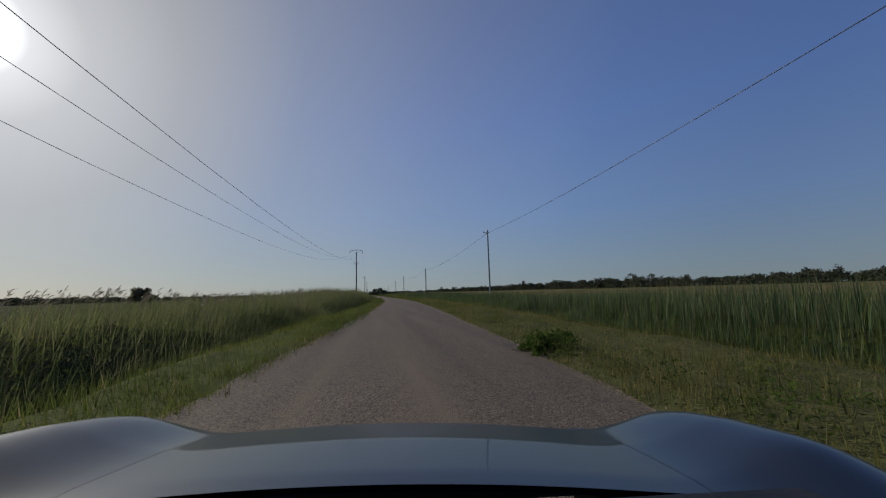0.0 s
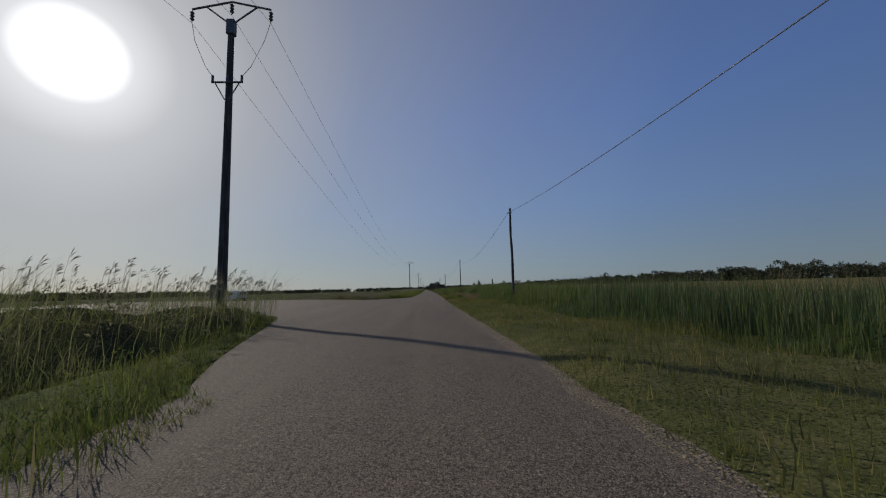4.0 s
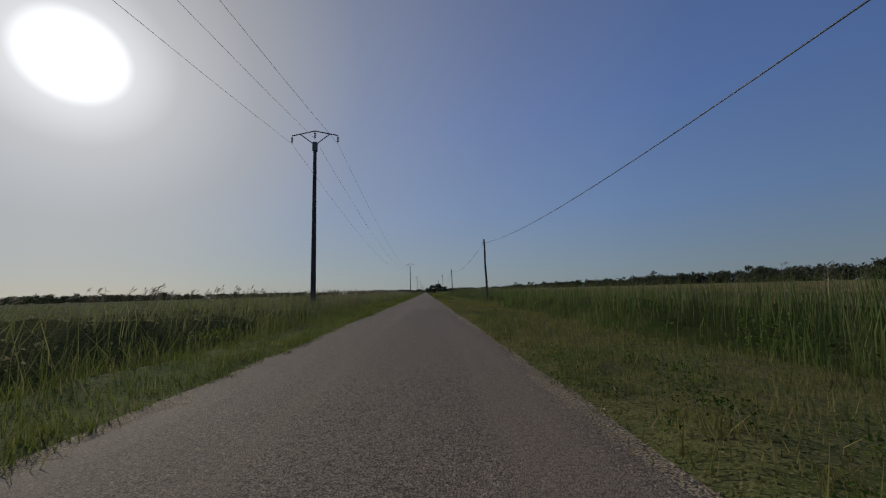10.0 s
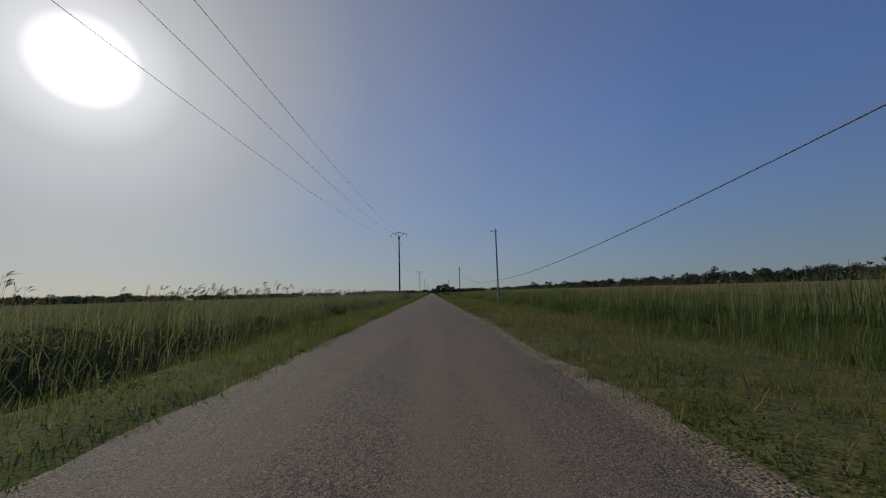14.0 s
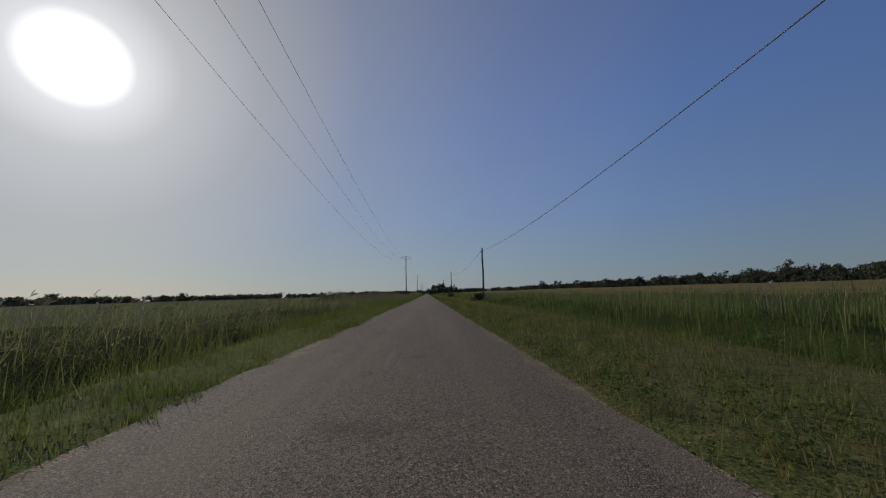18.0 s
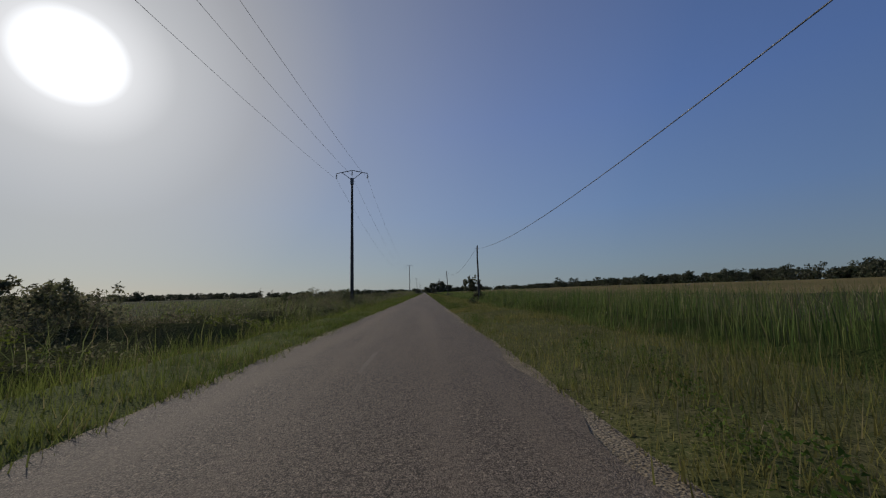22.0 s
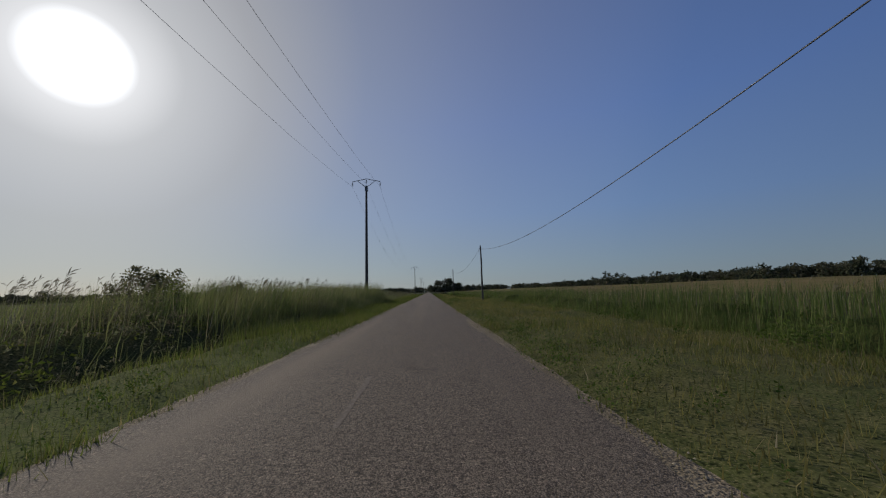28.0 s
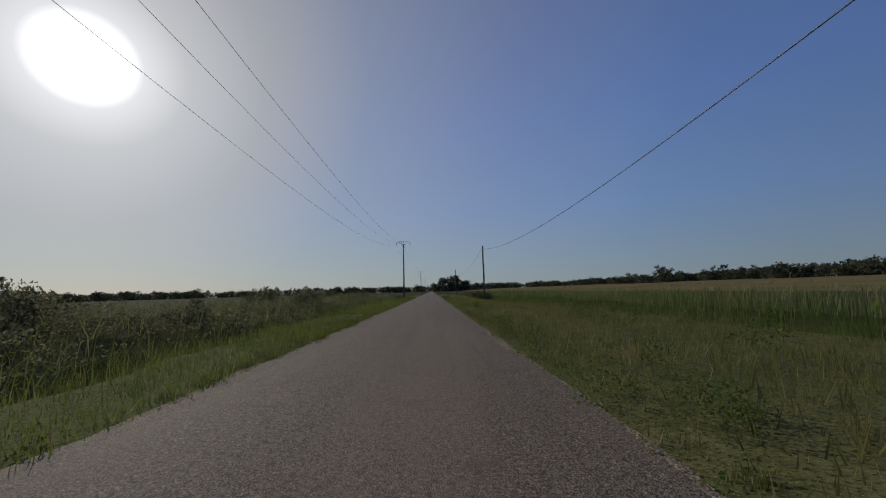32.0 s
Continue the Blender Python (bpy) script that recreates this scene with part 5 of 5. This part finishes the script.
M_CAR = surface("dark_blue_car_paint", (0.010, 0.0135, 0.02), (0.014, 0.018, 0.025), 0.6, 0.35, spec=0.35, coat=0.5)


def box(bm, x0, x1, y0, y1, z0, z1):
    m = Matrix.Translation(((x0 + x1) / 2, (y0 + y1) / 2, (z0 + z1) / 2)) @ Matrix.Diagonal((x1 - x0, y1 - y0, z1 - z0, 1))
    return bmesh.ops.create_cube(bm, size=1, matrix=m)["verts"]


def soft_box(name, size, mat, parent, bevel=0.03, label="", segments=2):
    bm = bmesh.new()
    box(bm, *size)
    bmesh.ops.bevel(bm, geom=bm.edges[:], offset=bevel, segments=segments, affect="EDGES")
    return part(name, bm, mat, parent, label)


sign = new("information_board")
sign.matrix_world = pose(-14.1, 159.2, float(ground_z(np.array(-14.1), np.array(150.0))), 0, 0, 12)
tagged(sign, "dark backs of an information board on two posts", "sign")
soft_box("panel", (-0.5, 0.5, -0.02, 0.02, 1.25, 2.15), M_BOARD, sign, 0.008)
for sx_ in (-0.36, 0.36):
    bm = bmesh.new()
    cyl(bm, 0.035, 0.035, 2.2, 0.0, 10, sx_, 0.055)
    part("sign_post", bm, M_IRON, sign)

# worn white edge line where the side road meets the road
bm = bmesh.new()
row = []
for k in range(74):
    yy = 150 + k * 0.55
    c = float(road_x(yy)) - HALF - 0.14 + 0.06 * float(vnoise(yy, 3.0, 1.3) - 0.5)
    w = 0.02 + 0.012 * math.sin(k * 1.7) * math.sin(k * 0.9)
    row.append([bm.verts.new((c + q * w, yy, 0.018)) for q in (-1, 1)])
for a, b in zip(row, row[1:]):
    bm.faces.new((a[0], a[1], b[1], b[0]))
tagged(part("edge_line", bm, M_LINE), "worn pale edge line across the mouth of the side road", "road marking", kind="structure")

# an old post stub leaning in the reeds
stub = new("post_stub")
stub.matrix_world = pose(7.5, 181.1, -0.6, 2, -4, 0)
tagged(stub, "weathered grey wooden post stub leaning in the reeds", "post")
mesh_np("post", *tube([(0, 0, 0), (0.01, 0, 0.8), (0, 0.01, 1.7), (0.01, 0, 2.75), (0.01, 0, 2.82), (0.01, 0, 2.825)], [0.09, 0.085, 0.08, 0.075, 0.06, 0.005], 10), M_POLE, stub, "", True)


def wheel(parent, x, y, r, w, side):
    bm = bmesh.new()
    bmesh.ops.create_cone(bm, cap_ends=True, segments=28, radius1=r, radius2=r, depth=w, matrix=Matrix.Translation((x, y, r)) @ Matrix.Rotation(radians(90), 4, "Y"))
    bmesh.ops.bevel(bm, geom=[e for e in bm.edges if e.calc_face_angle(0) > 1], offset=0.03, segments=3, affect="EDGES")
    tyre = part("wheel", bm, M_TYRE, parent, "black tyre on an alloy rim")
    bm = bmesh.new()
    bmesh.ops.create_cone(bm, cap_ends=True, segments=24, radius1=r * 0.64, radius2=r * 0.58, depth=0.03, matrix=Matrix.Translation((x + side * (w / 2 + 0.004), y, r)) @ Matrix.Rotation(radians(90), 4, "Y"))
    for k in range(5):
        a = k * 2 * math.pi / 5
        rod(bm, (x + side * (w / 2 + 0.02), y, r), (x + side * (w / 2 + 0.02), y + math.cos(a) * r * 0.58, r + math.sin(a) * r * 0.58), 0.025, 6)
    part("rim", bm, M_RIM, tyre, "grey alloy rim")


def parked_van(m):
    """A small white van, nose along +y."""
    van = new("parked_van")
    van.matrix_world = m
    tagged(van, "small white van parked on the gravelly side road", "van")
    prof = [(-2.0, 0.32), (-2.05, 0.62), (-2.02, 1.1), (-1.9, 1.68), (-1.6, 1.80), (0.1, 1.82), (0.65, 1.68), (1.15, 1.08), (1.85, 0.92), (2.05, 0.75), (2.1, 0.4), (2.0, 0.3)]
    bm = bmesh.new()
    rings = []
    for x, sc in ((-0.84, 0.94), (-0.86, 1.0), (0.86, 1.0), (0.84, 0.94)):
        ring = []
        for y, z in prof:
            inward = 0.16 * max(0.0, z - 1.0)
            ring.append(bm.verts.new((x - math.copysign(inward, x), y * (0.985 if sc < 1 else 1), 0.32 + (z - 0.32) * (0.985 if sc < 1 else 1))))
        rings.append(ring)
    k = len(prof)
    for a, b in zip(rings, rings[1:]):
        for i in range(k):
            bm.faces.new((a[i], a[(i + 1) % k], b[(i + 1) % k], b[i]))
    bm.faces.new(rings[0])
    bm.faces.new(rings[-1][::-1])
    bmesh.ops.recalc_face_normals(bm, faces=bm.faces)
    part("body", bm, M_WHITE, van)
    soft_box("rear_window", (-0.6, 0.6, -2.03, -1.96, 1.12, 1.58), M_DARK_GLASS, van, 0.02, "dark rear window")
    for sd in (-1, 1):
        soft_box("side_window", (sd * 0.80 - 0.03, sd * 0.80 + 0.03, -0.3, 0.72, 1.1, 1.5), M_DARK_GLASS, van, 0.02, "dark side window")
        soft_box("tail_lamp", (sd * 0.76 - 0.07, sd * 0.76 + 0.07, -2.09, -2.0, 0.75, 1.15), M_RED_LAMP, van, 0.02, "red tail lamp")
        soft_box("mirror", (sd * 1.0 - 0.09, sd * 1.0 + 0.09, 0.72, 0.86, 1.05, 1.22), M_BLACK, van, 0.03, "black door mirror")
        for yy in (-1.3, 1.35):
            wheel(van, sd * 0.76, yy, 0.31, 0.19, sd)
    soft_box("rear_bumper", (-0.82, 0.82, -2.15, -1.98, 0.34, 0.58), M_BLACK, van, 0.04, "black rear bumper")
    soft_box("windscreen", (-0.62, 0.62, 0.68, 1.06, 1.14, 1.2), M_DARK_GLASS, van, 0.02, "dark windscreen")
    return van


parked_van(pose(-35.2, 203.3, 0.01, 0, 0, 62))


# ---- the bonnet of the car from which the road is seen, at the place where it sets out ----
CAR_X = -0.07


def bonnet_z(x, y):
    u = np.abs(x - CAR_X)
    z = np.interp(y, (0.5, 0.72, 0.95, 1.2, 1.4, 1.6, 1.75, 1.86), (0.845, 0.83, 0.80, 0.752, 0.68, 0.58, 0.47, 0.36))
    z = z - 0.03 * (u / 0.56) ** 2
    g = smooth(0.3, 0.8, y) * (1 - smooth(1.05, 1.7, y) * 0.75)
    z = z + 0.105 * np.exp(-((u - 0.84) / 0.17) ** 2) * g
    return z - 0.03 - 0.028 * (x - CAR_X) / 0.85 - 6.0 * np.clip(u - 0.92, 0, None) ** 2


car = new("car_front")
car.matrix_world = pose(-6.88, 30.25, 0.03, 0, 0, -8.98)
tagged(car, "dark blue glossy car bonnet and wings on the road", "car")


def skin(name, x0, x1, y0, y1, nx_, ny_, mat, label):
    X, Y = np.meshgrid(np.linspace(x0, x1, nx_) + CAR_X, np.linspace(y0, y1, ny_))
    Z = bonnet_z(X, Y)
    top = np.stack([X.ravel(), Y.ravel(), Z.ravel()], 1)
    low = top - np.array([0, 0, 0.012])
    i = (np.arange(ny_ - 1)[:, None] * nx_ + np.arange(nx_ - 1)[None, :]).ravel()
    F = np.stack([i, i + 1, i + nx_ + 1, i + nx_], 1)
    return mesh_np(name, np.concatenate([top, low]), np.concatenate([F, F[:, ::-1] + len(top)]), mat, car, label, True)


skin("bonnet", -0.5605, 0.5605, 0.66, 1.84, 60, 60, M_CAR, "dark blue glossy bonnet with a few dust specks")
skin("wing", 0.562, 1.06, 0.52, 1.84, 34, 60, M_CAR, "dark blue glossy front wing")
skin("wing", -1.06, -0.562, 0.52, 1.84, 34, 60, M_CAR, "dark blue glossy front wing")
soft_box("scuttle", (-0.80 + CAR_X, 0.80 + CAR_X, 0.50, 0.66, 0.68, 0.775), M_BLACK, car, 0.02, "black plastic scuttle panel")
soft_box("bumper", (-0.9 + CAR_X, 0.9 + CAR_X, 1.66, 1.95, 0.2, 0.44), M_CAR, car, 0.08, "dark blue front bumper", 4)
for sd in (-1, 1):
    soft_box("inner_wing", (sd * 0.60 + CAR_X - 0.02, sd * 0.60 + CAR_X + 0.02, 0.55, 1.4, 0.2, 0.5), M_BLACK, car, 0.01, "black inner wing panel")
    wheel(car, sd * 0.78 + CAR_X, 1.12, 0.32, 0.2, sd)
